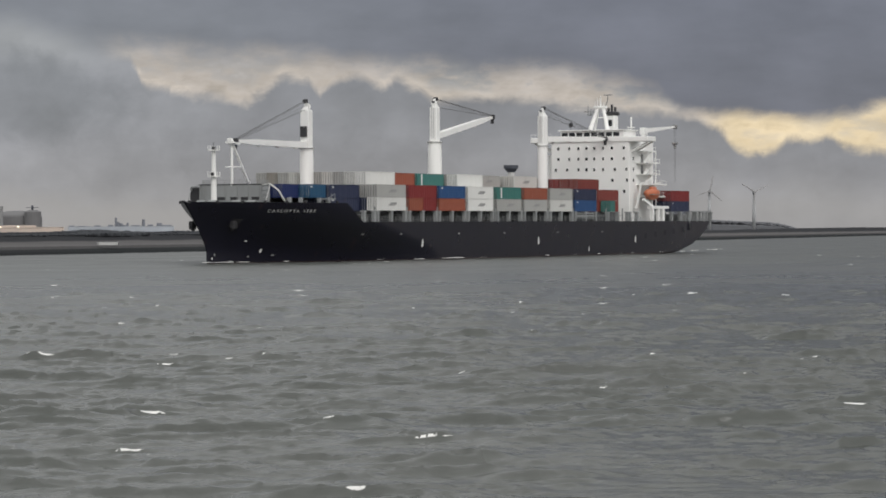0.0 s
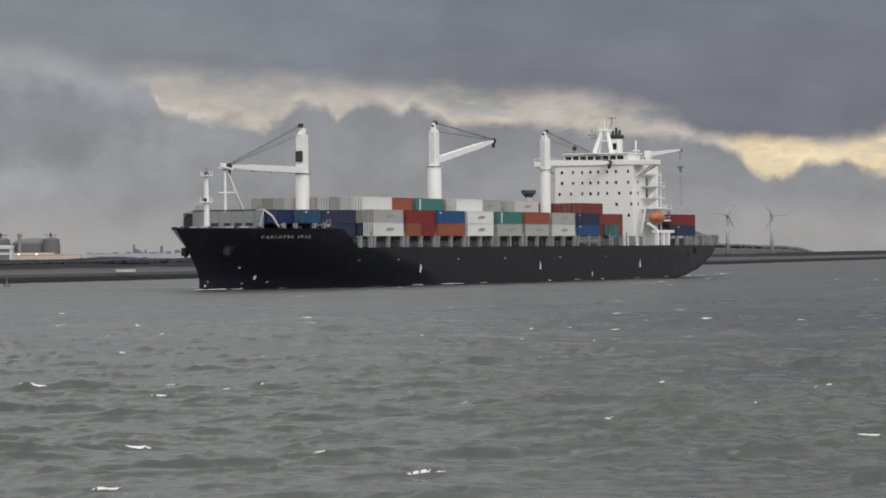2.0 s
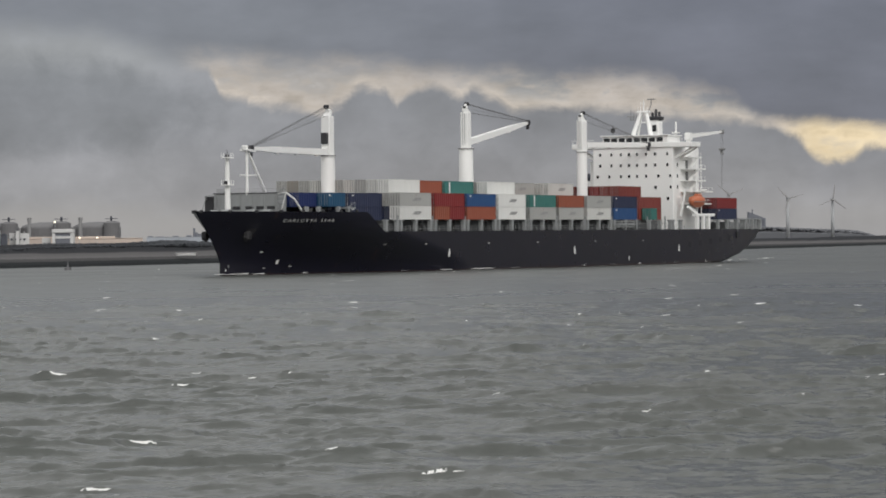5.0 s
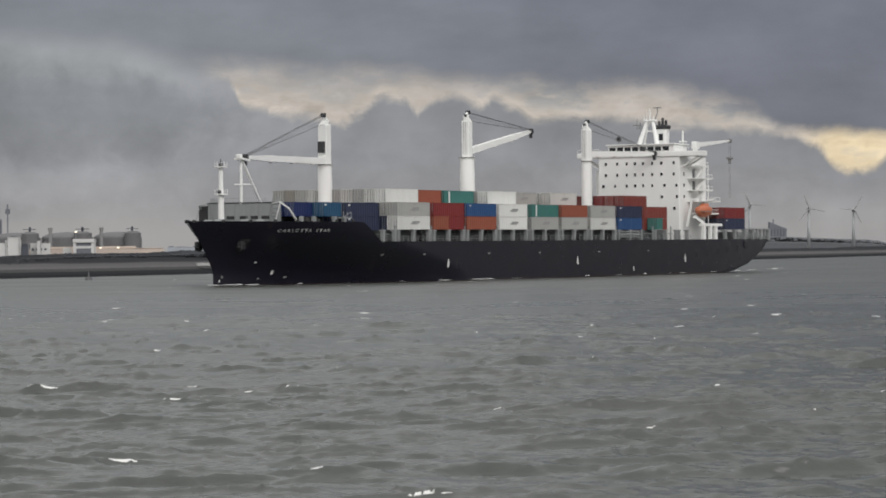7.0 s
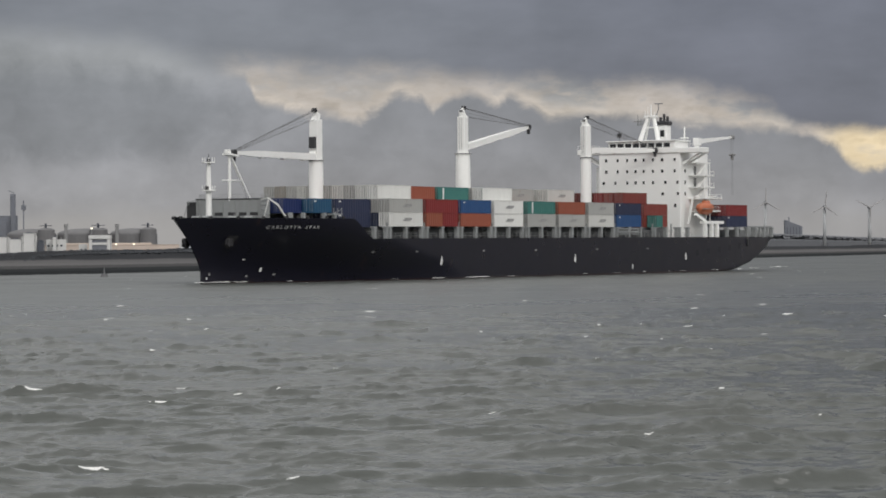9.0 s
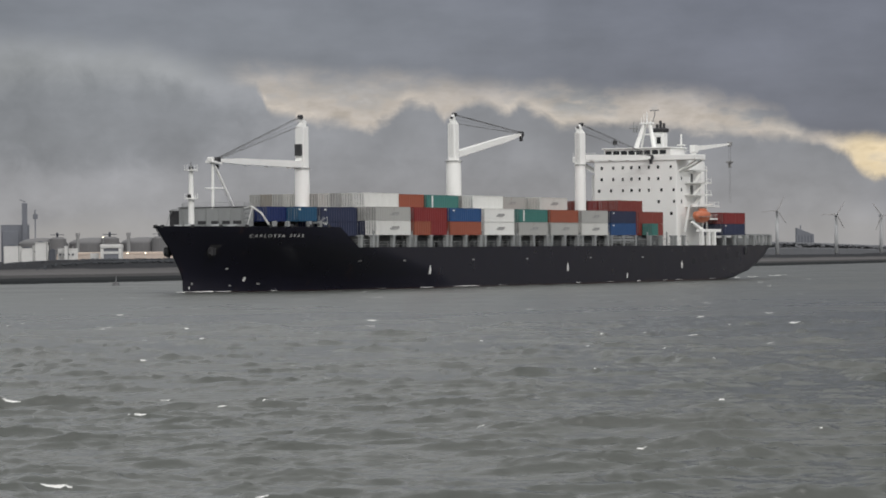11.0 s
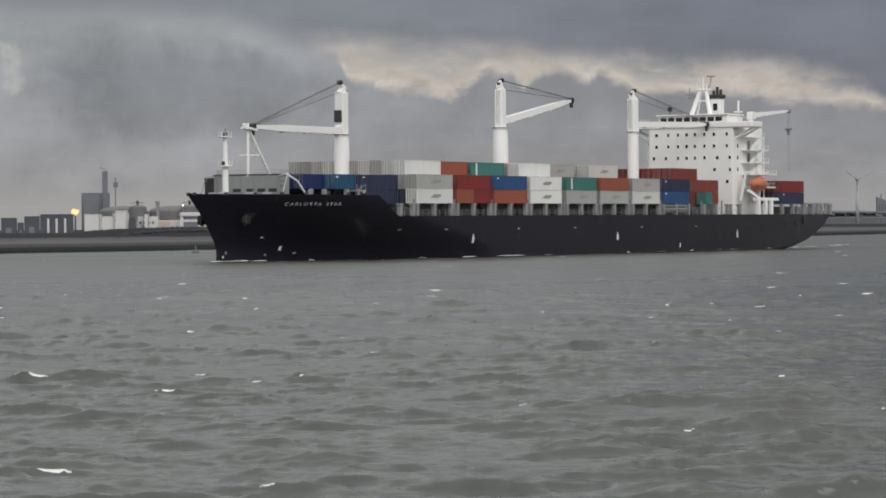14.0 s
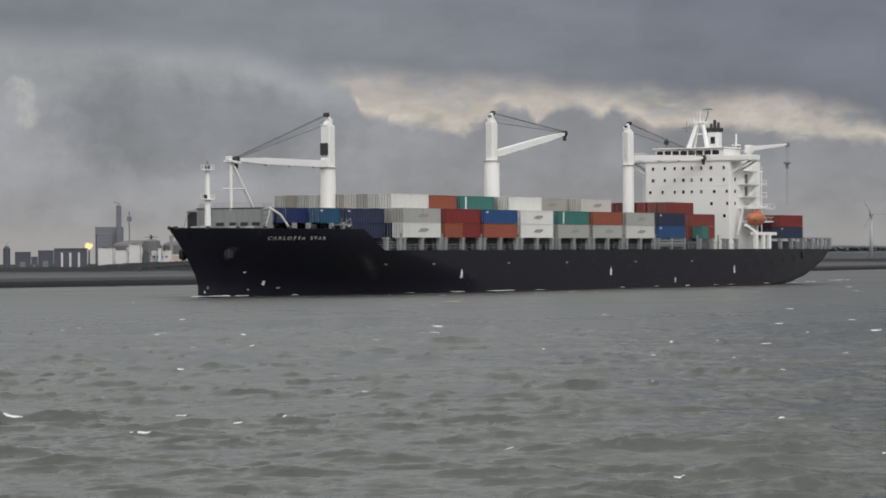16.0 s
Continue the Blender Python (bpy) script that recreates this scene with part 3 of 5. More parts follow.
def crane(ship, x, jib_tip, low_r, name_cab, pivot_z, top, jib_back, col_z, up_w):
    """A deck crane: fixed round column, slewing box post, jib, cab, hook and hoisting ropes."""
    y = -0.5
    c = part("deck_crane", rod(B(), (x, y, 7.7), (x, y, col_z - 2.5), low_r, low_r * 0.93, 36), WHITE, ship, "white deck crane on a tall round column")
    bm = rod(B(), (x, y, col_z - 2.5), (x, y, col_z), low_r * 0.93, low_r * 0.88, 36)
    rod(bm, (x, y, col_z), (x, y, col_z + 0.35), low_r * 1.02, low_r * 1.02, 20)
    part("slewing_ring", bm, WHITE, c)
    part("ring_bearing", rod(B(), (x, y, col_z + 0.1), (x, y, col_z + 0.26), low_r * 1.04, low_r * 1.04, 20), ANCHOR, c, "dark greasy slewing bearing")
    tip = Vector(jib_tip)
    d = Vector((tip.x - x, tip.y - y, 0)).normalized()
    side = Vector((-d.y, d.x, 0))
    rot = Matrix((d, side, Vector((0, 0, 1)))).transposed().to_4x4()
    base = Matrix.Translation((x, y, 0)) @ rot
    bm = B()
    box(bm, (-up_w / 2, -up_w / 2, col_z + 0.3), (up_w / 2, up_w / 2, top - 2.0), 0.12)
    box(bm, (up_w / 2 - 0.1, -up_w * 0.32, col_z + 0.6), (up_w / 2 + 0.55, up_w * 0.32, col_z + 2.0), 0.1)
    part("slewing_post", bm, WHITE, c, m=base)
    bm = B()
    box(bm, (-0.6, -0.55, top - 2.1), (0.1, 0.55, top - 0.7), 0.1)
    beam(bm, (-0.5, 0, top - 1.2), (0.45, 0, top - 0.1), 0.5, 0.6, 0.5, 0.5)
    beam(bm, (-0.3, 0, top - 1.5), (up_w / 2 - 0.1, 0, top - 2.15), 1.1, 0.9, 1.3, 0.3)
    rod(bm, (-up_w / 2, 0.2, top - 2.1), (-up_w / 2 - 0.35, 0.2, top - 0.9), 0.09, 0.07, 6)
    part("masthead", bm, WHITE, c, m=base)
    bm = rod(B(), (0.45, -0.4, top - 0.2), (0.45, 0.4, top - 0.2), 0.42, 0.42, 14)
    rod(bm, (-0.5, -0.35, top - 0.9), (-0.5, 0.35, top - 0.9), 0.25, 0.25, 12)
    part("sheave", bm, DARK, c, m=base)
    if name_cab:
        bm = B()
        box(bm, (up_w / 2 - 0.25, -0.7, pivot_z + 1.6), (up_w / 2 + 0.6, 0.7, pivot_z + 3.8), 0.1)
        part("operator_cab", bm, DARK, c, "dark glazed crane cab", m=base)
    root = Vector((x, y, pivot_z)) + d * (up_w / 2 + 0.3)
    bm = B()
    mid = root.lerp(tip, 0.72)
    beam(bm, root, mid, 1.5, 1.25, 1.2, 1.15)
    beam(bm, mid, tip, 1.2, 1.15, 0.7, 0.55)
    for i in range(3):
        q = root.lerp(tip, 0.12 + 0.27 * i)
        box(bm, q + Vector((-0.5, -0.35, -0.85)), q + Vector((0.5, 0.35, -0.45)), 0.05)
    part("jib", bm, WHITE, c)
    bm = B()
    rod(bm, tip - side * 0.4, tip + side * 0.4, 0.62, 0.62, 14)
    box(bm, tip + Vector((-0.3, -0.3, -1.5)), tip + Vector((0.3, 0.3, -0.4)), 0.08)
    part("hook_block", bm, DARK, c)
    bm = B()
    head = Vector((x, y, top - 0.2)) + d * 0.45
    for s in (-0.45, -0.2, 0.2, 0.45):
        rod(bm, head + side * s, tip + side * s * 0.8 + Vector((0, 0, 0.35)), 0.028, 0.028, 5)
    for s in (-0.35, 0.0, 0.35):
        rod(bm, Vector((x, y, top - 2.0)) + d * (up_w / 2) + side * s, tip + side * s + Vector((0, 0, 0.1)), 0.022, 0.022, 5)
    rod(bm, Vector((x, y, top - 1.1)) + d * 0.4, tip + Vector((0, 0, 0.2)), 0.022, 0.022, 5)
    part("hoisting_rope", bm, CABLE, c)
    bm = B()
    for s in (-1, 1):
        rod(bm, Vector((x, y, col_z + 1)) - d * (up_w / 2 + 0.15) + side * s * 0.25, Vector((x, y, top - 2.2)) - d * (up_w / 2 + 0.15) + side * s * 0.25, 0.035, 0.035, 5)
    part("ladder", bm, GREY, c)
    return c


def forecastle(ship):
    # foremast
    bm = rod(B(), (-10.6, 0, 10.5), (-10.6, 0, 16.6), 0.58, 0.5, 14)
    rod(bm, (-10.6, 0, 16.6), (-10.6, 0, 21.6), 0.48, 0.36, 14)
    mast = part("foremast", bm, WHITE, ship, "white tubular foremast with two lantern platforms")
    for z, r in ((16.55, 1.25), (21.55, 1.2)):
        bm = rod(B(), (-10.6, 0, z), (-10.6, 0, z + 0.18), r, r, 14)
        for i in range(10):
            a = i * math.pi / 5
            p = Vector((-10.6 + math.cos(a) * r * 0.95, math.sin(a) * r * 0.95, z))
            rod(bm, p, p + Vector((0, 0, 1.0)), 0.035, 0.035, 5)
        part("platform", bm, WHITE, mast)
    bm = B()
    box(bm, (-10.2, -0.35, 16.75), (-9.7, 0.35, 17.4), 0.05)
    part("mast_lantern", bm, DARK, mast)
    bm = box(B(), (-10.9, -0.25, 21.75), (-10.3, 0.25, 22.3), 0.05)
    rod(bm, (-10.6, 0, 22.3), (-10.6, 0, 23.1), 0.1, 0.05, 6)
    part("mast_lantern", bm, DARK, mast)
    # deckhouse behind the mast
    bm = B()
    box(bm, (-17, -7.4, 10.5), (-19.8, 7.0, 15.1), 0.12)
    for i in range(6):
        yy = -6.5 + i * 2.6
        box(bm, (-16.88, yy - 0.06, 11), (-17.02, yy + 0.06, 14.9))
    house = part("forecastle_house", bm, GREY, ship, "grey plated breakwater house")
    for yy in (-2.3, 0.6, 3.0, 5.4):
        bm = B()
        box(bm, (-16.9, yy - 0.85, 12.15), (-17.05, yy + 0.85, 12.75), 0.03)
        part("opening", bm, DARK, house)
    for s, mat, q in ((1, WHITE, 0.0), (-1, GREY, 1.0)):
        bm = beam(B(), (-15.0 - q, s * (9.8 - 1.2 * q), 15.2 - 0.5 * q), (-17.5, s * (10.2 - q), 14.0), 0.26, 0.26, 0.26, 0.26)
        beam(bm, (-17.5, s * (10.2 - q), 14.0), (-20.9, s * (10.3 - q), 10.9), 0.26, 0.26, 0.26, 0.26)
        beam(bm, (-16.9, s * 7.0, 15.0), (-15.0 - q, s * (9.8 - 1.2 * q), 15.2 - 0.5 * q), 0.16, 0.2, 0.16, 0.2)
        rod(bm, (-15.2 - q, s * (9.8 - 1.2 * q), 15.1 - 0.5 * q), (-15.0, s * (8.6 + 0.4 * q), 10.8), 0.08, 0.08, 6)
        part("breakwater_stay", bm, mat, house)
        bm = B()
        for i in range(5):
            z = 11.4 + i * 0.85
            beam(bm, (-16.95, s * 7.0, z), (-15.2 - 0.8 * q, s * (9.4 - 0.7 * q), z), 0.08, 0.3, 0.08, 0.3)
        if s > 0:
            part("breakwater_slat", bm, GREY, house)
        else:
            bm.free()
    bm = box(B(), (-16.92, -7.45, 15.08), (-19.9, 7.05, 15.26), 0.04)
    part("cap_rail", bm, DARK, house)
    bm = B()
    for i in range(14):
        x = -17.3 - (i % 7) * 0.38
        s = -6.8 if i < 7 else 6.8
        rod(bm, (x, s, 15.0), (x, s, 16.0), 0.04, 0.04, 5)
    for i in range(9):
        rod(bm, (-17.2, -6.8 + i * 1.7, 15.0), (-17.2, -6.8 + i * 1.7, 16.0), 0.04, 0.04, 5)
    for z in (15.5, 16.0):
        rod(bm, (-17.2, -6.8, z), (-17.2, 6.8, z), 0.035, 0.035, 5)
        for s in (-6.8, 6.8):
            rod(bm, (-17.2, s, z), (-19.7, s, z), 0.035, 0.035, 5)
    part("railing", bm, GREY, house)
    bm = box(B(), (-17.2, -7.5, 10.5), (-19.5, -9.6, 14.7), 0.1)
    part("store_locker", bm, DARK, house)
    # rest for the first jib
    bm = B()
    rod(bm, (-17.2, 0, 14.9), (-17.2, 0, 23.2), 0.27, 0.24, 8)
    rod(bm, (-17.5, 0, 23.0), (-23.8, 0, 15.0), 0.27, 0.27, 8)
    rod(bm, (-14.9, 0, 18.5), (-20.9, 0, 18.6), 0.13, 0.13, 8)
    beam(bm, (-16.3, 0, 23.3), (-18.9, 0, 23.0), 1.8, 0.35, 1.8, 0.35)
    box(bm, (-16.2, -0.5, 23.3), (-17.0, 0.5, 24.1), 0.08)
    part("jib_rest", bm, WHITE, ship, "white tubular jib rest")
    # winches and rails on the bow
    for x, y in ((-12.5, 4.0), (-12.5, -4.0), (-15, 5.8), (-8, 1.5)):
        bm = rod(B(), (x, y - 0.9, 11.5), (x, y + 0.9, 11.5), 0.6, 0.6, 12)
        box(bm, (x - 0.7, y - 1.1, 10.5), (x + 0.7, y + 1.1, 11.2), 0.08)
        part("mooring_winch", bm, GREY, ship)
    for sg in (1, -1):
        for i in range(8):
            x = -1.0 - i * 4.35
            p = Vector((x, sg * (half_breadth(x, 11.6) - 0.15), 11.55))
            part("fairlead", box(B(), p + Vector((-0.35, -0.2, -0.1)), p + Vector((0.35, 0.2, 0.45)), 0.08), DARK, ship)
    # roller and gear round the forward stacks
    for x, y in ((-29.6, 12.3), (-32.3, 12.8), (-21.0, 10.6), (-24.0, 11.4)):
        part("cell_guide", box(B(), (x - 0.35, y - 0.35, 10.5), (x + 0.35, y + 0.35, 12.6), 0.04), GREY, ship)
    bm = B()
    box(bm, (-31.5, 10.4, 12.2), (-34.5, 13.2, 12.5))
    rod(bm, (-31.6, 13.1, 12.5), (-34.4, 13.1, 13.4), 0.06, 0.06, 5)
    for x in (-31.6, -33.0, -34.4):
        rod(bm, (x, 13.1, 12.4), (x, 13.1, 13.5), 0.06, 0.06, 5)
    part("mooring_platform", bm, GREY, ship)
    # anchor in its pocket and marks on the plating
    hull_patch("anchor_plate", ship, -9.9, -11.7, 6.9, 8.5, ANCHOR)
    for sg in (1, -1):
        x = -10.6 if sg > 0 else -7.4
        p = on_hull(x, 7.4, 0.25 if sg > 0 else 0.75)
        p.y *= sg
        bm = rod(B(), p + Vector((0, 0, 0.7)), p + Vector((0.1, -0.3 * sg, -1.1)), 0.24, 0.26, 8)
        for q in (-1, 1):
            beam(bm, p + Vector((0, -0.2 * sg, -1.0)), p + Vector((q * 0.85, 0.1 * sg, -0.3)), 0.45, 0.45, 0.25, 0.3)
        box(bm, p + Vector((-0.7, -0.5, -0.9)), p + Vector((0.7, 0.6, 0.7)), 0.2)
        part("anchor", bm, ANCHOR if sg > 0 else DARK, ship, "stowed bow anchor in its pocket")
    hull_patch("draught_mark", ship, -9.4, -9.75, 1.4, 1.85, MARK)
    hull_patch("draught_mark", ship, -8.9, -9.15, 0.7, 1.1, MARK_WHITE)
    hull_patch("thruster_mark", ship, -19.7, -20.25, 1.95, 2.7, MARK_WHITE)
    hull_patch("thruster_mark", ship, -22.8, -23.5, 1.3, 1.6, MARK)
    hull_patch("hull_fitting", ship, -15.3, -15.85, 4.1, 4.32, MARK_WHITE)
    hull_patch("hull_fitting", ship, -17.0, -17.5, 1.1, 1.35, MARK)


def hull_marks(ship):
    for x in (-65.8, -122.1, -177.5):
        for z0, z1, w in ((2.7, 3.9, 0.75), (3.9, 4.35, 0.35)):
            hull_patch("tug_mark", ship, x + w / 2, x - w / 2, z0, z1, MARK_WHITE)
    for x in (-82.0, -104.0, -132.0, -157.0, -43.0, -56.0):
        hull_patch("hull_fitting", ship, x, x - 0.9, 5.2, 5.5, MARK)
    hull_patch("plimsoll_mark", ship, -149.6, -150.1, 0.9, 1.9, MARK_WHITE)
    for i in range(5):
        hull_patch("stern_mark", ship, -183 - i * 6.2, -184.7 - i * 6.2, 3.6 + 0.35 * i, 4.9 + 0.35 * i, SCUFF)
    bm = box(B(), (-213.2, 14.2, 5.6), (-214.4, 16.0, 7.3), 0.1)
    part("mooring_port", bm, DARK, ship)


BAYS = [-59.5, -73.2, -86.6, -100.1, -114.3, -128.0, -141.8, -155.4, -174.4]


def deck_works(ship):
    """Pedestals along the side that carry the stacks, the coamings and the catwalks between bays."""
    xs = []
    for a in BAYS:
        xs += [a + 0.25, a + 6.1, a + 11.9]
    xs += [-202.3, -208.0, -213.9, -219, -224, -229, -42.0, -46.2, -175.5, -180.0]
    for x in xs:
        bm = box(B(), (x - 0.35, 15.0, 7.7), (x + 0.35, 15.75, 10.12), 0.05)
        box(bm, (x - 0.5, 14.8, 9.8), (x + 0.5, 15.8, 10.12), 0.04)
        part("pedestal", bm, GREY, ship)
        bm = box(B(), (x - 0.35, -15.0, 7.7), (x + 0.35, -15.75, 10.12), 0.05)
        part("pedestal", bm, GREY, ship)
    for a in BAYS:
        bm = box(B(), (a, -12.8, 7.7), (a + 12.2, 12.8, 10.1), 0.1)
        part("hatch_coaming", bm, COAMING, ship)
    for a in BAYS + [-184.2]:
        x = a + 12.75
        bm = B()
        box(bm, (x - 0.3, -15.6, 9.2), (x + 0.3, 15.6, 9.35))
        for y in (-15.5, -8, 0, 8, 15.3):
            box(bm, (x - 0.12, y - 0.12, 7.7), (x + 0.12, y + 0.12, 10.9))
        part("catwalk", bm, GREY, ship)
    for i0, i1 in ((0, 26), (26, 52), (52, 74), (88, 99)):
        bm = B()
        for i in range(i0, i1 + 1):
            x = -39 - i * 1.92
            b = half_breadth(x, 7.8) - 0.1
            rod(bm, (x, b, 7.8), (x, b, 8.85), 0.035, 0.035, 4)
            if i < i1:
                for z in (8.35, 8.85):
                    rod(bm, (x, b, z), (x - 1.92, half_breadth(x - 1.92, 7.8) - 0.1, z), 0.03, 0.03, 4)
        part("side_railing", bm, GREY, ship)
    # open pipe run beside the seventh bay and the gangway
    bm = B()
    for z in (8.6, 9.2, 9.7):
        rod(bm, (-143.2, 15.6, z), (-154, 15.6, z), 0.14, 0.14, 6)
    box(bm, (-143, 15.2, 8.9), (-155, 15.9, 9.05))
    part("gangway", bm, GREY, ship)
    # stern: mooring deck screen
    bm = B()
    for i in range(7):
        x = -216.5 - i * 2.3
        box(bm, (x - 0.2, 14.4, 7.7), (x + 0.2, 14.9, 10.3))
    box(bm, (-215.5, 14.4, 10.2), (-230.6, 15.0, 10.45))
    box(bm, (-230.4, -14.6, 10.2), (-230.8, 14.6, 10.45))
    for i in range(8):
        y = -14.3 + i * 4.08
        box(bm, (-230.4, y - 0.2, 7.7), (-230.8, y + 0.2, 10.3))
    part("stern_gallery", bm, GREY, ship)
    bm = box(B(), (-216.5, -13.0, 7.7), (-228, 12.6, 9.7), 0.1)
    part("stern_house", bm, GREY, ship)


def superstructure(ship):
    X = -186.0
    bm = B()
    box(bm, (X, -10.3, 7.7), (X - 7.4, 10.9, 27.6), 0.1)
    box(bm, (X - 3.5, -12.8, 7.7), (X - 16, 9.6, 24.6), 0.1)
    house = part("accommodation", bm, HOUSE, ship, "white accommodation block with rows of small square windows")
    rows = [(26.0, (-8.7, -5.7, -3.2, -1.0, 1.1, 3.5, 5.9, 9.1)), (23.35, (-8.7, -5.7, -3.2, -1.0, 1.1, 3.5, 5.9, 9.1)),
            (20.7, (-9.4, -6.3, -3.2, -1.0, 1.1, 3.5, 6.7, 9.8)), (18.0, (6.0, 9.9)), (15.25, (9.2,))]
    for z, ys in rows:
        for i, y in enumerate(ys):
            y += 0.4
            s = 0.52 if (i % 3) else 0.64
            bm = box(B(), (X + 0.09, y - s / 2 - 0.1, z - 0.48), (X - 0.1, y + s / 2 + 0.1, z + 0.48), 0.04)
            w = part("window", bm, HOUSE, house)
            part("pane", box(B(), (X + 0.115, y - s / 2, z - 0.36), (X + 0.02, y + s / 2, z + 0.36), 0.02), GLASS, w)
    for z in (23.35, 20.7, 18.0):
        bm = box(B(), (X - 2.3, 10.86, z - 0.4), (X - 2.85, 10.96, z + 0.4), 0.02)
        part("pane", bm, GLASS, house)
    bm = B()
    for z in (11.0, 13.7, 16.5, 19.3, 22.0, 24.7):
        box(bm, (X + 0.03, -10.2, z), (X - 0.1, 10.8, z + 0.07))
    part("deck_seam", bm, HOUSE, house)
    # bridge
    bm = B()
    box(bm, (X + 0.3, -15.9, 27.5), (X - 5.2, 15.9, 28.75), 0.12)
    box(bm, (X + 0.1, -7.7, 28.7), (X - 7.4, 9.6, 30.35), 0.15)
    box(bm, (X + 0.5, -8.2, 30.3), (X - 7.8, 10.0, 30.6), 0.08)
    bridge = part("bridge", bm, HOUSE, ship, "white wheelhouse with a dark window band and open wings")
    for i in range(8):
        y = -6.5 + i * 2.0
        part("bridge_window", box(B(), (X + 0.16, y - 0.82, 28.95), (X - 0.05, y + 0.82, 29.95), 0.05), GLASS, bridge)
    for s in (-1, 1):
        bm = B()
        beam(bm, (X - 1.5, s * 10.6, 24.9), (X - 1.5, s * 15.6, 27.6), 0.5, 0.45, 0.5, 0.4)
        beam(bm, (X - 4.2, s * 10.6, 24.9), (X - 4.2, s * 15.6, 27.6), 0.5, 0.45, 0.5, 0.4)
        part("wing_bracket", bm, HOUSE, bridge)
    for s in (-1, 1):
        bm = B()
        for i in range(6):
            rod(bm, (X + 0.2, s * (10 + i * 1.15), 28.7), (X + 0.2, s * (10 + i * 1.15), 29.6), 0.04, 0.04, 5)
        rod(bm, (X + 0.2, s * 10, 29.6), (X + 0.2, s * 15.8, 29.6), 0.04, 0.04, 5)
        part("wing_rail", bm, HOUSE, bridge)
    # radar mast on the wheelhouse roof
    bm = B()
    top = Vector((X - 5.5, 0.8, 36.6))
    for y in (-2.4, 2.4):
        rod(bm, (X - 4.4, y + 0.8, 30.5), top + Vector((0, y * 0.28, 0)), 0.58, 0.42, 10)
        rod(bm, (X - 7.4, y * 0.7, 30.5), top + Vector((-0.4, y * 0.2, 0)), 0.3, 0.2, 8)
    box(bm, top + Vector((-0.7, -1.6, -0.4)), top + Vector((0.7, 1.6, 0.0)), 0.06)
    box(bm, top + Vector((-0.5, -1.6, -2.9)), top + Vector((0.5, 1.6, -2.6)), 0.06)
    rod(bm, top, top + Vector((0, 0, 2.6)), 0.22, 0.12, 8)
    for y, h in ((-1.5, 1.3), (-0.8, 2.3), (0.9, 1.0), (1.5, 0.7)):
        rod(bm, top + Vector((0, y, 0)), top + Vector((0, y, h)), 0.09, 0.06, 6)
    radar = part("radar_mast", bm, HOUSE, ship, "white lattice radar mast with scanners")
    bm = B()
    box(bm, top + Vector((-0.2, 0.9, 2.7)), top + Vector((0.2, 3.1, 2.95)), 0.05)
    rod(bm, top + Vector((0, 1.3, -0.2)), top + Vector((0, 2.0, 1.6)), 0.12, 0.12, 8)
    rod(bm, top + Vector((0, 2.0, 1.5)), top + Vector((0, 2.0, 2.8)), 0.15, 0.12, 8)
    part("scanner", bm, MARK, radar)
    part("scanner", box(B(), top + Vector((0.6, -4.2, -1.4)), top + Vector((0.9, -1.9, -1.15)), 0.04), MARK, radar)
    # lamps, whips and a platform on the mast's outer side
    bm = box(B(), top + Vector((-0.4, -3.6, -2.2)), top + Vector((0.4, -1.2, -2.0)), 0.04)
    for y, z0, z1, r in ((-3.4, -2.0, 0.3, 0.16), (-2.6, -2.0, -0.6, 0.22), (-1.8, -2.0, -0.9, 0.18)):
        rod(bm, top + Vector((0, y, z0)), top + Vector((0, y, z1)), r, r * 0.6, 8)
    part("lamp_platform", bm, GREY, radar)
    # funnel
    bm = B()
    box(bm, (X - 12.8, -1.2, 24.0), (X - 15.2, 1.5, 34.7), 0.3)
    fun = part("funnel", bm, HOUSE, ship, "white funnel with a black top")
    part("funnel_top", box(B(), (X - 12.6, -1.45, 34.7), (X - 15.4, 1.75, 35.6), 0.2), DARK, fun)
    part("vent", box(B(), (X - 12.72, -0.3, 31.9), (X - 12.85, 0.8, 33.5), 0.05), GLASS, fun)
    bm = B()
    for y, h in ((-0.8, 36.6), (0.1, 37.4), (1.0, 36.8)):
        rod(bm, (X - 14.2, y, 35.5), (X - 14.2, y, h), 0.33, 0.33, 10)
    part("exhaust", bm, DARK, fun)
    # aerial pole and floodlights
    bm = rod(B(), (X - 16, 4.6, 24.5), (X - 16, 4.6, 34.2), 0.42, 0.2, 8)
    box(bm, (X - 15.4, 3.7, 31.4), (X - 16.6, 5.5, 31.7), 0.05)
    box(bm, (X - 15.4, 3.9, 28.4), (X - 16.6, 5.3, 30.4), 0.1)
    part("aerial_mast", bm, HOUSE, ship)
    bm = rod(B(), (X - 0.3, -5.0, 30.5), (X - 0.3, -5.0, 31.5), 0.08, 0.08, 6)
    box(bm, (X, -5.5, 31.4), (X - 0.6, -4.5, 32.4), 0.1)
    rod(bm, (X - 0.3, -5.0, 32.3), (X - 0.3, -5.0, 33.0), 0.12, 0.06, 6)
    part("searchlight", bm, DARK, ship)
    # casing and side galleries abaft the house
    bm = B()
    box(bm, (X - 7, 4.0, 7.7), (X - 17, 10.2, 27.6), 0.1)
    part("casing", bm, HOUSE, ship)
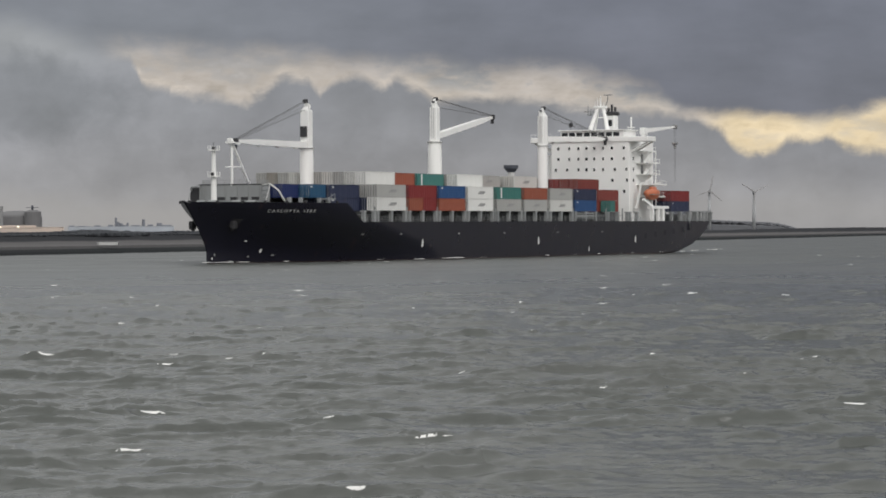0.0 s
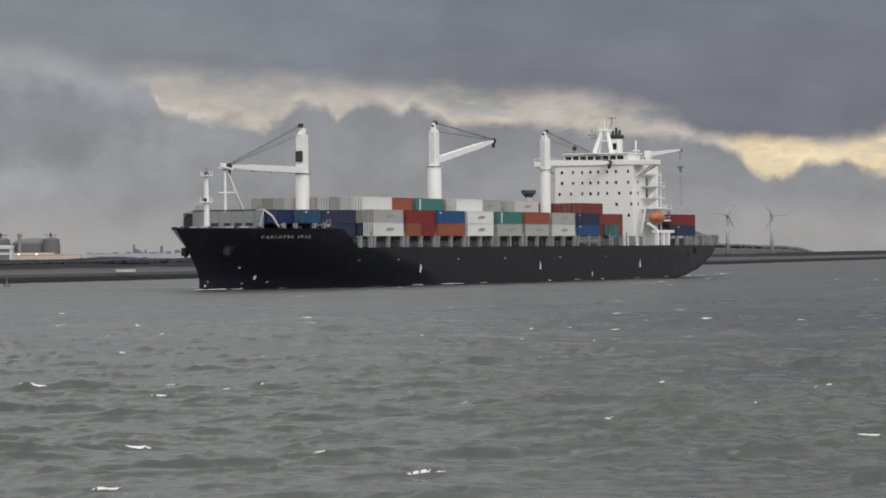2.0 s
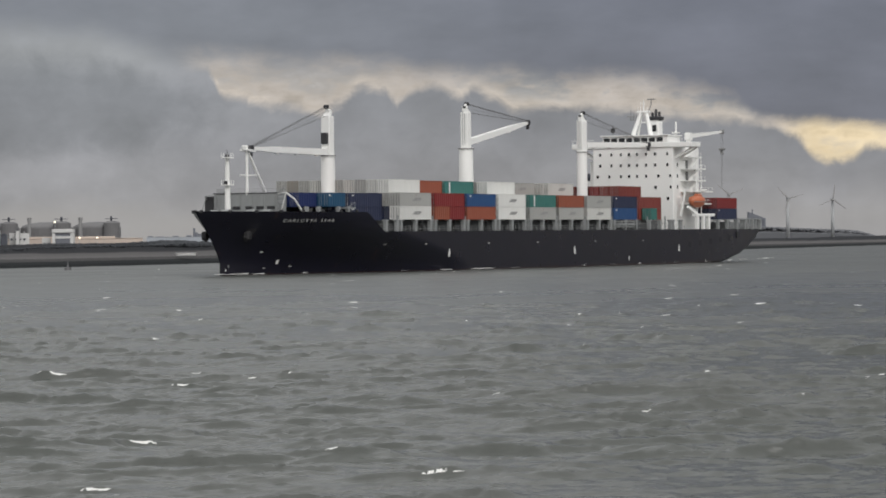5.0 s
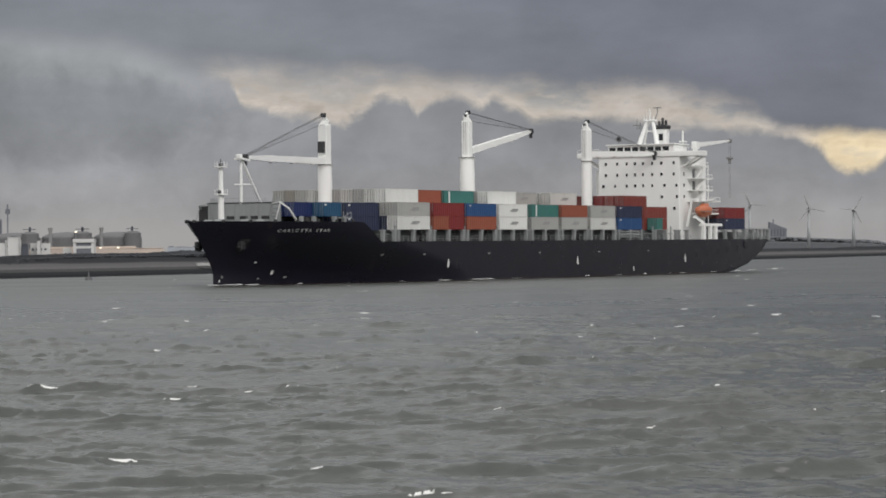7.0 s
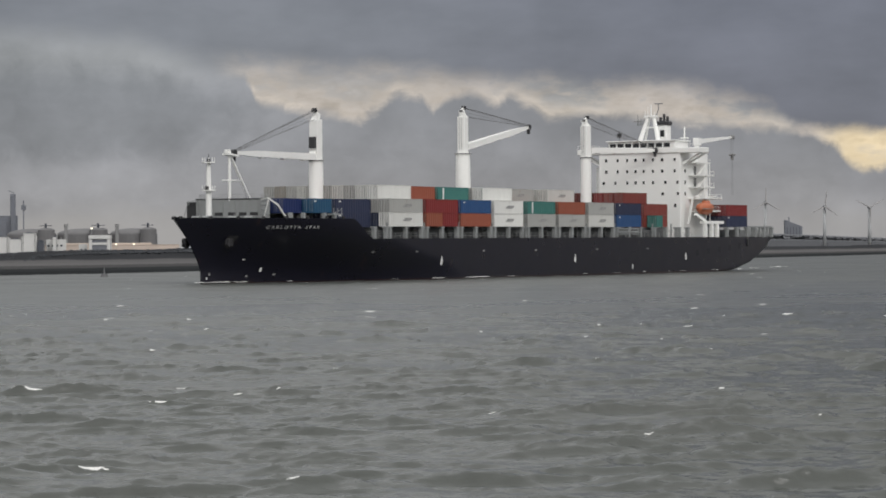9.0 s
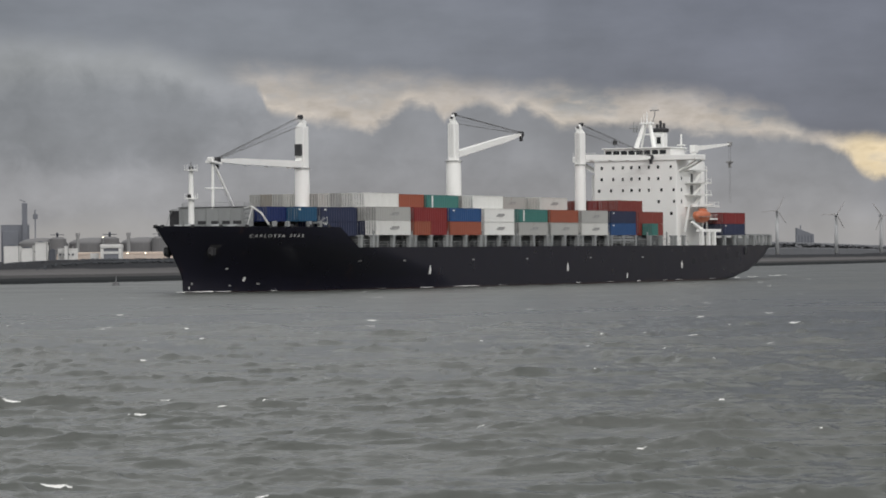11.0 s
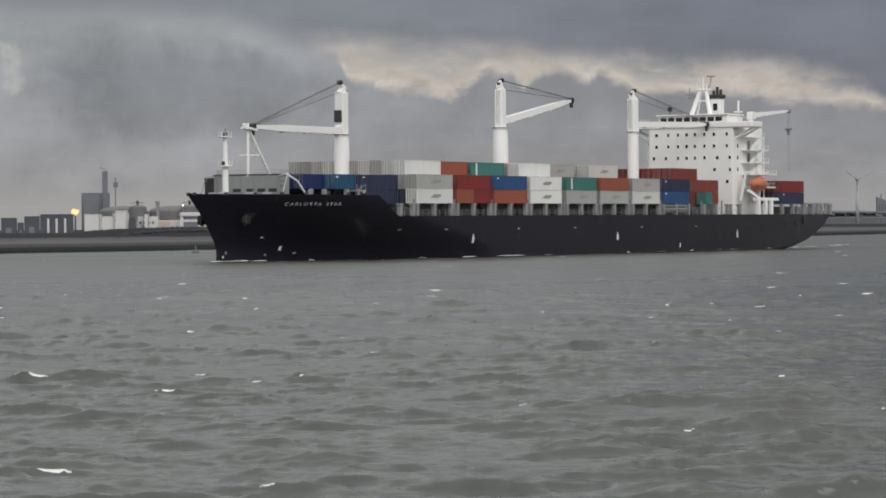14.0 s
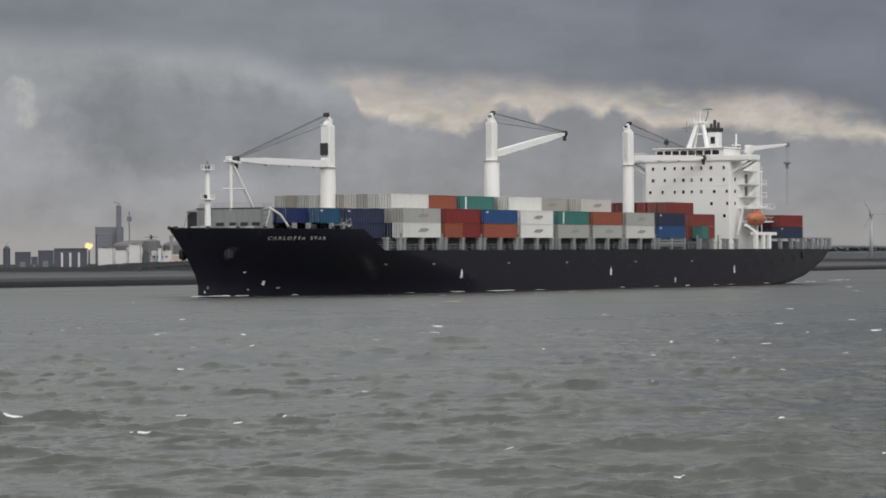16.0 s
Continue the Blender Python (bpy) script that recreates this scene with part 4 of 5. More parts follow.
    for z, x1, y1 in ((25.2, 198.8, 12.8), (22.3, 199.6, 13.5), (19.5, 199.6, 13.5), (16.85, 202.8, 14.0), (13.9, 203.4, 14.0)):
        bm = box(B(), (X - 4.5, 10.0, z - 0.1), (-x1, y1, z + 0.1), 0.03)
        box(bm, (X - 4.5, y1 - 0.08, z), (-x1, y1, z + 0.25))
        for i in range(6):
            x = X - 4.7 + (-x1 - X + 4.9) * i / 5
            rod(bm, (x, y1 - 0.1, z), (x, y1 - 0.1, z + 1.05), 0.04, 0.04, 5)
        rod(bm, (X - 4.7, y1 - 0.1, z + 1.05), (-x1 + 0.1, y1 - 0.1, z + 1.05), 0.04, 0.04, 5)
        part("gallery", bm, HOUSE, ship)
    bm = B()
    for i, z in enumerate((13.9, 16.85, 19.5, 22.3)):
        beam(bm, (X - 6 - 0.2 * i, 12.4, z), (X - 10.5, 12.4, z + 2.8), 0.9, 0.16, 0.9, 0.16)
    for x, z0, z1 in ((-196.5, 7.7, 25.2), (-193.5, 16.9, 25.2)):
        rod(bm, (x, 13.6, z0), (x, 13.6, z1), 0.12, 0.12, 6)
    part("outside_stair", bm, HOUSE, ship)
    part("stair_door", box(B(), (X - 9.0, 10.15, 22.5), (X - 10.2, 10.3, 24.6), 0.03), MARK, ship)
    part("stair_door", box(B(), (X - 9.0, 10.15, 19.7), (X - 10.2, 10.3, 21.8), 0.03), MARK, ship)
    # lifeboat in its davit
    bm = B()
    bmesh.ops.create_uvsphere(bm, u_segments=20, v_segments=12, radius=1, matrix=Matrix.Translation((-191.6, 14.6, 14.7)) @ Matrix.Diagonal((3.7, 1.6, 1.65, 1)))
    for v in bm.verts:
        if v.co.z > 15.3:
            v.co.z = 15.3 + (v.co.z - 15.3) * 0.6
    boat = part("lifeboat", bm, ORANGE, ship, "orange enclosed lifeboat", smooth=True)
    bm = box(B(), (-191.0, 13.9, 15.3), (-193.4, 15.3, 16.35), 0.3)
    part("conning_hatch", bm, ORANGE, boat)
    bm = box(B(), (-188.4, 13.2, 14.35), (-194.8, 16.22, 14.5), 0.04)
    part("rubbing_strake", bm, MARK, boat)
    bm = B()
    for x in (-187.6, -196.4):
        beam(bm, (x, 12.2, 11.0), (x, 13.4, 17.2), 0.5, 0.5, 0.4, 0.4)
        beam(bm, (x, 13.4, 17.2), (x, 15.2, 17.4), 0.45, 0.45, 0.3, 0.3)
    for x in (-189.4, -193.0, -196.0):
        box(bm, (x - 0.5, 15.2, 7.7), (x + 0.5, 16.0, 11.2), 0.06)
    box(bm, (-188.6, 14.6, 10.9), (-199.5, 15.9, 11.6), 0.05)
    beam(bm, (-186.6, 14.4, 13.2), (-190.0, 15.4, 11.4), 0.7, 0.6, 0.7, 0.6)
    part("davit", bm, HOUSE, ship, "white lifeboat davit frame")
    # stores crane
    bm = B()
    rod(bm, (-199.5, 9.0, 25.0), (-199.5, 9.0, 30.6), 0.7, 0.55, 12)
    box(bm, (-198.7, 8.3, 29.6), (-200.6, 9.7, 31.4), 0.1)
    sc = part("stores_crane", bm, HOUSE, ship, "white stores crane with a slim arm")
    bm = beam(B(), (-200.0, 9.2, 30.6), STORE_TIP, 0.9, 1.1, 0.45, 0.45)
    part("arm", bm, HOUSE, sc)
    tip = Vector(STORE_TIP)
    bm = box(B(), tip + Vector((-0.5, -0.5, -0.5)), tip + Vector((0.5, 0.5, 0.5)), 0.1)
    part("arm_head", bm, MARK, sc)
    bm = box(B(), tip + Vector((-0.8, -0.6, -4.5)), tip + Vector((0.8, 0.6, -4.0)), 0.1)
    box(bm, tip + Vector((-0.35, -0.3, -5.6)), tip + Vector((0.35, 0.3, -4.4)), 0.08)
    part("hook", bm, MARK, sc)
    bm = B()
    for s in (-0.5, 0.5):
        rod(bm, tip + Vector((s, 0, -0.3)), tip + Vector((s, 0, -4.2)), 0.03, 0.03, 4)
        rod(bm, tip + Vector((s * 0.6, 0, -5)), tip + Vector((s * 0.9, 0, -14)), 0.025, 0.025, 4)
    part("rope", bm, CABLE, sc)


STORE_TIP = (-215.0, 11.2, 32.0)

ship = thing("container_ship", "black-hulled container ship with white cranes and stacked containers", "ship")
make_hull(ship)
ship_name(ship)
forecastle(ship)
hull_marks(ship)
deck_works(ship)
superstructure(ship)
crane(ship, -46.9, (-19.3, -0.5, 23.6), 1.5, True, 23.5, 32.6, False, 22.6, 1.9)
crane(ship, -103.6, (-132.6, -0.5, 32.0), 1.65, False, 27.0, 35.3, True, 25.3, 1.75)
crane(ship, -160.0, (-184.8, 5.0, 28.2), 1.3, False, 27.7, 35.3, True, 25.8, 1.8)


def bow_foam(ship):
    """Broken water along the waterline."""
    rng = random.Random(5)
    spots = [(-7.2 - 9 * rng.random() ** 1.6, 0.08 + 0.2 * rng.random()) for i in range(9)] + [(-rng.uniform(26, 212), rng.uniform(0.06, 0.18)) for _ in range(14)] + [(-rng.uniform(206, 262), rng.uniform(0.1, 0.3)) for _ in range(9)]
    bm = B()
    for x, r in spots:
        y = half_breadth(max(x, -204), 0.2) * min(1, (290 + x) / 86) + rng.uniform(0.1, 1.2)
        ln = rng.uniform(0.6, 2.2) * (1.8 if -140 < x < -60 else 1.0)
        m = Matrix.Translation((x, y, 0.20)) @ Matrix.Diagonal((ln, r * 1.0, r * 0.4, 1))
        g = bmesh.ops.create_icosphere(bm, subdivisions=2, radius=1, matrix=m)
        for v in g["verts"]:
            v.co += Vector((0, 0, 0.3 * r * noise.noise(v.co * 1.7)))
    part("waterline_foam", bm, FOAM, ship, "white broken water along the hull", smooth=True)["kind"] = "stuff"


bow_foam(ship)

# ---- containers ----
W, H = 2.44, 2.6


def container(colour, length, marking):
    """A freight container: corrugated shell, frame with corner posts, door bars at the aft end, faded marking."""
    word = BOX[colour][0]
    ob = thing("container", f"{word} corrugated steel freight container stacked on the ship", "container", "containers on deck")
    bm = B()
    n = int(length / 0.42)
    for sg in (1, -1):
        prev = None
        for i in range(n * 2 + 1):
            x = -length / 2 + 0.14 + (length - 0.28) * i / (n * 2)
            y = sg * (W / 2 - (0.02 if (i // 2) % 2 else 0.075))
            cur = [bm.verts.new((x, y, 0.1)), bm.verts.new((x, y, H - 0.1))]
            if prev:
                bm.faces.new((prev[0], cur[0], cur[1], prev[1]))
            prev = cur
    for sx in (1, -1):
        prev = None
        for i in range(13):
            y = -W / 2 + 0.12 + (W - 0.24) * i / 12
            x = sx * (length / 2 - (0.03 if (i // 2) % 2 else 0.075))
            cur = [bm.verts.new((x, y, 0.1)), bm.verts.new((x, y, H - 0.1))]
            if prev:
                bm.faces.new((prev[0], cur[0], cur[1], prev[1]))
            prev = cur
    box(bm, (-length / 2 + 0.05, -W / 2 + 0.06, H - 0.09), (length / 2 - 0.05, W / 2 - 0.06, H - 0.04))
    part("shell", bm, BOX_PAINT[colour], ob)
    bm = B()
    for sx in (1, -1):
        for sy in (1, -1):
            box(bm, (sx * length / 2, sy * W / 2, 0), (sx * (length / 2 - 0.16), sy * (W / 2 - 0.16), H))
    for sy in (1, -1):
        for z in (0, H - 0.12):
            box(bm, (-length / 2 + 0.16, sy * W / 2, z + 0.002), (length / 2 - 0.16, sy * (W / 2 - 0.1), z + 0.118))
    for sx in (1, -1):
        for z in (0, H - 0.12):
            box(bm, (sx * length / 2, -W / 2 + 0.16, z + 0.002), (sx * (length / 2 - 0.1), W / 2 - 0.16, z + 0.118))
    part("frame", bm, BOX_PAINT[colour], ob)
    for y in (-0.85, -0.35, 0.35, 0.85):
        part("lock_bar", rod(B(), (length / 2 + 0.015, y, 0.15), (length / 2 + 0.015, y, H - 0.15), 0.03, 0.03, 5), DARK if sum(BOX[colour][1]) > 1.0 else GREY, ob)
    if marking:
        bm = B()
        mw, mz = marking
        box(bm, (-mw * 1.1 - 0.4, W / 2 - 0.03, mz), (mw * 0.7 - 0.4, W / 2 + 0.006, mz + 0.42))
        box(bm, (-mw * 0.7 - 0.4, W / 2 - 0.03, mz - 0.22), (mw * 1.1 - 0.4, W / 2 + 0.007, mz + 0.1))
        part("marking", bm, CARGO_MARK if BOX[colour][1][0] > 0.3 else MARK_WHITE, ob)
    if colour == "teal" and length > 6:
        part("stripe", box(B(), (length * 0.31, W / 2 - 0.03, 0.16), (length * 0.31 + 0.55, W / 2 + 0.006, H - 0.16)), MARK_WHITE, ob, "white upright stripe")
    if colour in ("blue", "navy", "azure") and length > 6:
        part("stencil", box(B(), (length * 0.36, W / 2 - 0.03, H - 0.6), (length * 0.36 + 0.75, W / 2 + 0.006, H - 0.36)), MARK_WHITE, ob, "small white stencilled mark")
    return ob


made = {}
cargo = []


def stow(colour, x_aft, y_edge, z, length=12.19, marking=None):
    """Sets a container on deck: its aft end, its port edge and its foot, in the ship's own space."""
    key = (colour, length, marking)
    m = Matrix.Translation((x_aft + length / 2, y_edge - W / 2, z))
    if key not in made:
        ob = made[key] = container(*key)
    else:
        ob = copy_thing(made[key], Matrix.Identity(4))
    cargo.append((ob, m))


def stacks():
    rng = random.Random(11)
    inner = ["grey", "pale", "dull", "red", "brown", "grey", "pale", "navy", "white", "rust"]
    logo = (1.5, 1.2)
    port = [  # lower tier, upper tier, top tier and how many rows in that one starts
        ("white", "grey", "white", 1), ("rust", "crimson", "rust", 2), ("rust", "blue", "teal", 2), ("white", "white", "white", 1),
        ("grey", "teal", "grey", 2), ("grey", "rust", "pale", 1), ("pale", "grey", None, 0), ("blue", "navy", None, 0), ("red", "red", "red", 3)]
    edge, pitch = 15.62, 2.6
    for b, (x, (low, up, top, skip)) in enumerate(zip(BAYS, port)):
        for r in range(1 if b == 8 else 0, 12):
            y = edge - r * pitch
            if r < 3 or r == 11:
                if b == 1 and r == 0:
                    stow("crimson", x, y, 10.15, 6.06)
                    stow("rust", x + 6.13, y, 10.15, 6.06)
                else:
                    stow(low if r == 0 or b == 8 else rng.choice(inner), x, y, 10.15, 12.19, logo if r == 0 and low in ("grey", "pale", "white") else None)
            c2 = up if r == 0 or b == 8 and r < 3 else rng.choice(inner)
            if r == 1 and b == 0:
                c2 = "grey"
            stow(c2, x, y, 12.78, 12.19, logo if r == 0 and up in ("grey", "pale", "white") else None)
            if top and skip <= r < 11:
                c3 = top if r == skip else ("grey", "dull", "pale", "grey", "pale", "grey", "dull", "pale", "grey", "dull", "grey", "dull")[(r + b) % 12]
                if b == 8:
                    c3 = ("red", "crimson", "brown", "red")[r % 4]
                stow(c3, x, y, 15.41, 12.19, logo if r == skip and c3 in ("grey", "pale") and b else None)
    # forward bays on the raised deck
    for r in range(10):
        y = 12.1 - r * 2.55
        for t in range(2):
            if r < 2 or t == 1:
                stow("navy" if r < 3 else rng.choice(inner), -46.2, y, 10.0 + 2.63 * t)
    for r in range(8):
        stow("azure" if r < 2 else "blue", -32.7, 12.0 - r * 2.55, 12.62, 6.06)
    for r in range(7):
        stow("indigo" if r < 3 else "navy", -26.7, 9.4 - r * 2.55, 12.62, 6.06)
    # small green box and the stack abaft the house
    stow("teal", -166.4, 15.62, 10.15, 2.99)
    for r in range(6):
        stow("navy", -214.0, 15.5 - r * 2.6, 10.25)
        stow("red" if r else "crimson", -214.0, 15.5 - r * 2.6, 12.88)


stacks()

# ---- wind turbines beyond the bank ----


def turbine(azimuth, hub_el, distance=3500.0, blade=20.0):
    hub = polar(azimuth, distance, rise(hub_el, distance))
    base = polar(azimuth, distance, 2.0)
    t = thing("wind_turbine", "pale grey three-bladed wind turbine on the far land", "wind turbine", "wind turbines", m=Matrix.Translation(base))
    h = hub.z - 2.0
    part("tower", rod(B(), (0, 0, 0), (0, 0, h - 1.0), 2.5, 1.6, 16), POLE, t, smooth=True)
    part("nacelle", box(B(), (-1.8, -4.5, h - 1.8), (1.8, 5.0, h + 1.8), 0.5), POLE, t)
    rotor = part("rotor", rod(B(), (0, -1.0, 0), (0, 1.6, 0), 1.5, 1.2, 12), POLE, t)
    rotor.matrix_basis = Matrix.Translation((0, -6.0, h))
    for i in range(3):
        bm = B()
        a = radians(120 * i)
        d = Vector((math.cos(a), 0, math.sin(a)))
        beam(bm, d * 1.0, d * blade * 0.3, 1.4, 3.9, 1.2, 3.6, (0, 1, 0))
        beam(bm, d * blade * 0.3, d * blade, 1.2, 3.6, 0.5, 1.4, (0, 1, 0))
        part("blade", bm, BLADE, rotor)
    return rotor, h


TURBINES = [(9.10, 0.80, 79.0), (10.03, 0.77, 27.0), (7.87, 0.90, 85.0)]
rotors = [(turbine(a, e), start) for a, e, start in TURBINES]

# ---- works on the far bank ----


def slab(name, label, category, az0, az1, el0, el1, dist, depth, mat, group=""):
    """A plain building seen face-on between two bearings; more shape is added by its caller."""
    p0, p1 = polar(az0, dist), polar(az1, dist)
    d = p1 - p0
    ob = thing(name, label, category, group, m=Matrix.Translation(((p0.x + p1.x) / 2, (p0.y + p1.y) / 2, 0)) @ Matrix.Rotation(math.atan2(d.y, d.x), 4, "Z"))
    w = d.length / 2
    z0, z1 = min(rise(el0, dist), 2.0), rise(el1, dist)
    part("wall", box(B(), (-w, 0, z0), (w, depth, z1), min(0.3, w * 0.05)), mat, ob)
    part("roof", box(B(), (-w * 1.01, -0.15, z1), (w * 1.01, depth + 0.15, z1 + 0.25)), mat, ob)
    return ob, w, z0, z1


def storage_tank(az0, az1, el_top, dist=3850.0):
    """A concrete gas tank with a shallow dome, roof platform and a dark pump structure at its side."""
    r = dist * radians(az1 - az0) / 2
    c = polar((az0 + az1) / 2, dist + r)
    t = thing("storage_tank", "grey concrete domed gas tank with a dark pipe structure", "tank", "gas tanks", m=Matrix.Translation((c.x, c.y, 2.0)))
    wall = rise(el_top, dist) - 2.0 - 8.5
    part("shell", rod(B(), (0, 0, 0), (0, 0, wall), r, r, 40), HAZED_CONCRETE, t, smooth=False)
    bm = B()
    bmesh.ops.create_uvsphere(bm, u_segments=36, v_segments=14, radius=1, matrix=Matrix.Translation((0, 0, wall)) @ Matrix.Diagonal((r * 0.985, r * 0.985, 8.5, 1)))
    part("dome", bm, HAZED_CONCRETE, t)
    bm = rod(B(), (r * 0.72, -r * 1.05, 0), (r * 0.72, -r * 1.05, wall + 6.5), r * 0.34, r * 0.34, 20)
    rod(bm, (r * 0.72, -r * 1.05, wall + 6.5), (r * 0.72, -r * 1.05, wall + 9.0), r * 0.34, r * 0.18, 20)
    part("pump_tower", bm, HAZED_CONCRETE, t)
    bm = box(B(), (r * 0.45, -r * 1.15, wall + 12.0), (r * 0.95, -r * 0.95, wall + 12.8))
    box(bm, (r * 0.66, -r * 1.1, wall + 8.5), (r * 0.74, -r * 1.0, wall + 15.5))
    part("roof_platform", bm, SHED_DARK, t)
    return t


for a0, a1 in ((-8.10, -7.05), (-7.06, -5.96), (-5.97, -4.95)):
    storage_tank(a0, a1, 0.47)
for a in (-6.86, -5.80):
    b = polar(a, 3600)
    s = thing("vent_stack", "pale slim vent stack among the tanks", "chimney", "vent stacks", m=Matrix.Translation((b.x, b.y, 2)))
    part("stack", rod(B(), (0, 0, 0), (0, 0, rise(0.50, 3600) - 2), 2.8, 2.2, 12), PALE, s)
    part("cap", rod(B(), (0, 0, rise(0.50, 3600) - 2), (0, 0, rise(0.56, 3600) - 2), 2.9, 2.9, 12), PALE, s)

# power station with its chimney and a tower crane
ps, w, z0, z1 = slab("power_station", "tall blue-grey boiler house with a square chimney", "building", -8.45, -7.86, 0.0, 0.74, 3950, 40, HAZED_CLADDING)
part("chimney", box(B(), (w * 0.48, -3, 2), (w * 0.86, 8, rise(1.2, 3950)), 0.6), HAZED_CLADDING, ps)
part("annex", box(B(), (-w * 0.9, -6, 2), (w * 0.2, 0.5, z1 * 0.85), 0.5), HAZED_CLADDING, ps)
bm = B()
for i in range(7):
    box(bm, (-w + 5 + i * 5.4, -0.4, z1 * 0.25), (-w + 5.8 + i * 5.4, 0.2, z1 * 0.95))
part("rib", bm, HAZED_CLADDING, ps)
b = polar(-7.74, 3900)
tc = thing("tower_crane", "slim grey construction crane beside the chimney", "crane", m=Matrix.Translation((b.x, b.y, 2)))
part("mast", box(B(), (-0.8, -0.8, 0), (0.8, 0.8, rise(1.06, 3900) - 2)), HAZED_CLADDING, tc)
part("boom", box(B(), (-3.0, -1.6, rise(0.86, 3900) - 2), (3.4, 1.6, rise(0.96, 3900) - 2)), HAZED_CLADDING, tc)
bm = beam(B(), polar(-8.06, 3900, rise(1.27, 3900)), polar(-7.93, 3900, rise(1.22, 3900)), 1.0, 1.0, 1.0, 1.0)
part("roof_jib", bm, HAZED_CLADDING, ps, m=ps.matrix_basis.inverted())

# sheds
for a0, a1, e in ((-10.12, -9.79, 0.22), (-9.64, -9.32, 0.25), (-9.78, -9.65, 0.12)):
    s, w, z0, z1 = slab("shed", "dark blue-grey storage shed near the beach", "building", a0, a1, -0.16, e, 1250, 9, SHED_DARK, "sheds by the beach")
    part("door", box(B(), (-w * 0.4, -0.1, 1.5), (w * 0.3, 0.1, z1 * 0.6)), HAZED_CLADDING, s)
wh, w, z0, z1 = slab("warehouse", "dark grey warehouse with pale upright wall panels", "building", -9.31, -8.62, -0.12, 0.29, 1250, 12, SHED_DARK)
for u in (-0.52, -0.02, 0.50):
    part("panel", box(B(), (u * w - 0.45, -0.15, 2.2), (u * w + 0.45, 0.1, z1 * 0.86)), PLANT_WHITE, wh)
b = polar(-10.29, 1250)
si = thing("silo", "slim dark silo with a small rotor on top", "silo", m=Matrix.Translation((b.x, b.y, 1.5)))
part("drum", rod(B(), (0, 0, 0), (0, 0, rise(0.3, 1250) - 1.5), 1.7, 1.6, 14), SHED_DARK, si)
part("cap", rod(B(), (0, 0, rise(0.3, 1250) - 1.5), (0, 0, rise(0.36, 1250) - 1.5), 1.6, 0.7, 14), SHED_DARK, si)
bm = B()
for i in range(3):
    a = radians(35 + 120 * i)
    rod(bm, (0, -1, rise(0.40, 1250) - 1.5), (2.2 * math.cos(a), -1, rise(0.40, 1250) - 1.5 + 2.2 * math.sin(a)), 0.12, 0.05, 5)
part("vane", bm, HAZED_CLADDING, si)

# flare
b = polar(-8.58, 1300)
fl = thing("flare_stack", "thin flare stack with a burning orange flame", "flare stack", m=Matrix.Translation((b.x, b.y, 2)))
part("pipe", rod(B(), (0, 0, 0), (0, 0, rise(0.26, 1300) - 2), 0.5, 0.35, 10), SHED_DARK, fl)
bm = B()
bmesh.ops.create_icosphere(bm, subdivisions=3, radius=1.0, matrix=Matrix.Translation((0, 0, rise(0.34, 1300) - 2)) @ Matrix.Diagonal((1.6, 1.2, 1.15, 1)))
for v in bm.verts:
    v.co += Vector((0.9, 0.2, 0.9)) * noise.noise(v.co * 0.9) + Vector((-0.5, 0, 0.5)) * max(0.0, v.co.z - rise(0.34, 1300) + 2)
part("flame", bm, FLAME, fl, "bright orange flame", smooth=True)

# pale works behind the dike
for a0, a1, e0, e1 in ((-8.40, -8.02, 0.0, 0.27), (-8.0, -7.80, 0.0, 0.17), (-7.80, -7.46, 0.0, 0.30), (-7.28, -6.86, 0.0, 0.23), (-6.60, -6.42, 0.0, 0.13)):
    s, w, z0, z1 = slab("works_building", "pale low works building behind the dike", "building", a0, a1, e0, e1, 1300, 8, PLANT_WHITE, "pale works buildings")
    for i in range(int(w)):
        x = -w + 1.2 + i * 2.0
        part("window", box(B(), (x - 0.5, -0.12, z1 - 3.2), (x + 0.5, 0.1, z1 - 2.2)), SHED_DARK, s)
for a0, a1, e, mat, word in ((-8.39, -8.05, 0.29, PLANT_WHITE, "white"), (-8.04, -7.76, 0.24, PLANT_WHITE, "white"), (-7.75, -7.48, 0.36, PLANT_WHITE, "white"),
                             (-7.46, -7.30, 0.20, SHED_DARK, "dark grey"), (-7.14, -7.05, 0.28, PLANT_WHITE, "white")):
    s, w, z0, z1 = slab("works_block", f"{word} stepped block of the works with a roof hatch", "building", a0, a1, 0.0, e, 1292, 7, mat, "works blocks")
    part("roof_hatch", box(B(), (-w * 0.5, 0.5, z1 + 0.25), (w * 0.35, 4, z1 + 0.8), 0.1), SHED_DARK, s)
    part("side_pipe", rod(B(), (w * 0.8, -0.3, 2), (w * 0.8, -0.3, z1 + 0.6), 0.16, 0.16, 8), PALE, s)
rng = random.Random(21)
for i in range(16):
    a = rng.uniform(-8.45, -6.5)
    wd, ht = rng.uniform(0.05, 0.13), rng.uniform(0.06, 0.24)
    s, w, z0, z1 = slab("plant_unit", "small pale process unit in the works", "building", a, a + wd, 0.0, ht, 1325 + rng.uniform(0, 40), 5, rng.choice([PLANT_WHITE, PALE, PALE, HAZED_CONCRETE]), "process units")
    part("vent_pipe", rod(B(), (w * 0.4, 2, z1), (w * 0.4, 2, z1 + rng.uniform(0.8, 2.6)), 0.3, 0.25, 8), PALE, s)
    if i % 2:
        part("gantry", box(B(), (-w * 1.6, 1, z1 * 0.82), (w * 1.6, 1.6, z1 * 0.82 + 0.4)), PALE, s)
b0, b1 = polar(-6.39, 1290), polar(-5.95, 1290)
g = thing("portal_building", "white portal frame building with an open dark front", "building", m=Matrix.Translation((b0 + b1) / 2))
w = (b1 - b0).length / 2
bm = B()
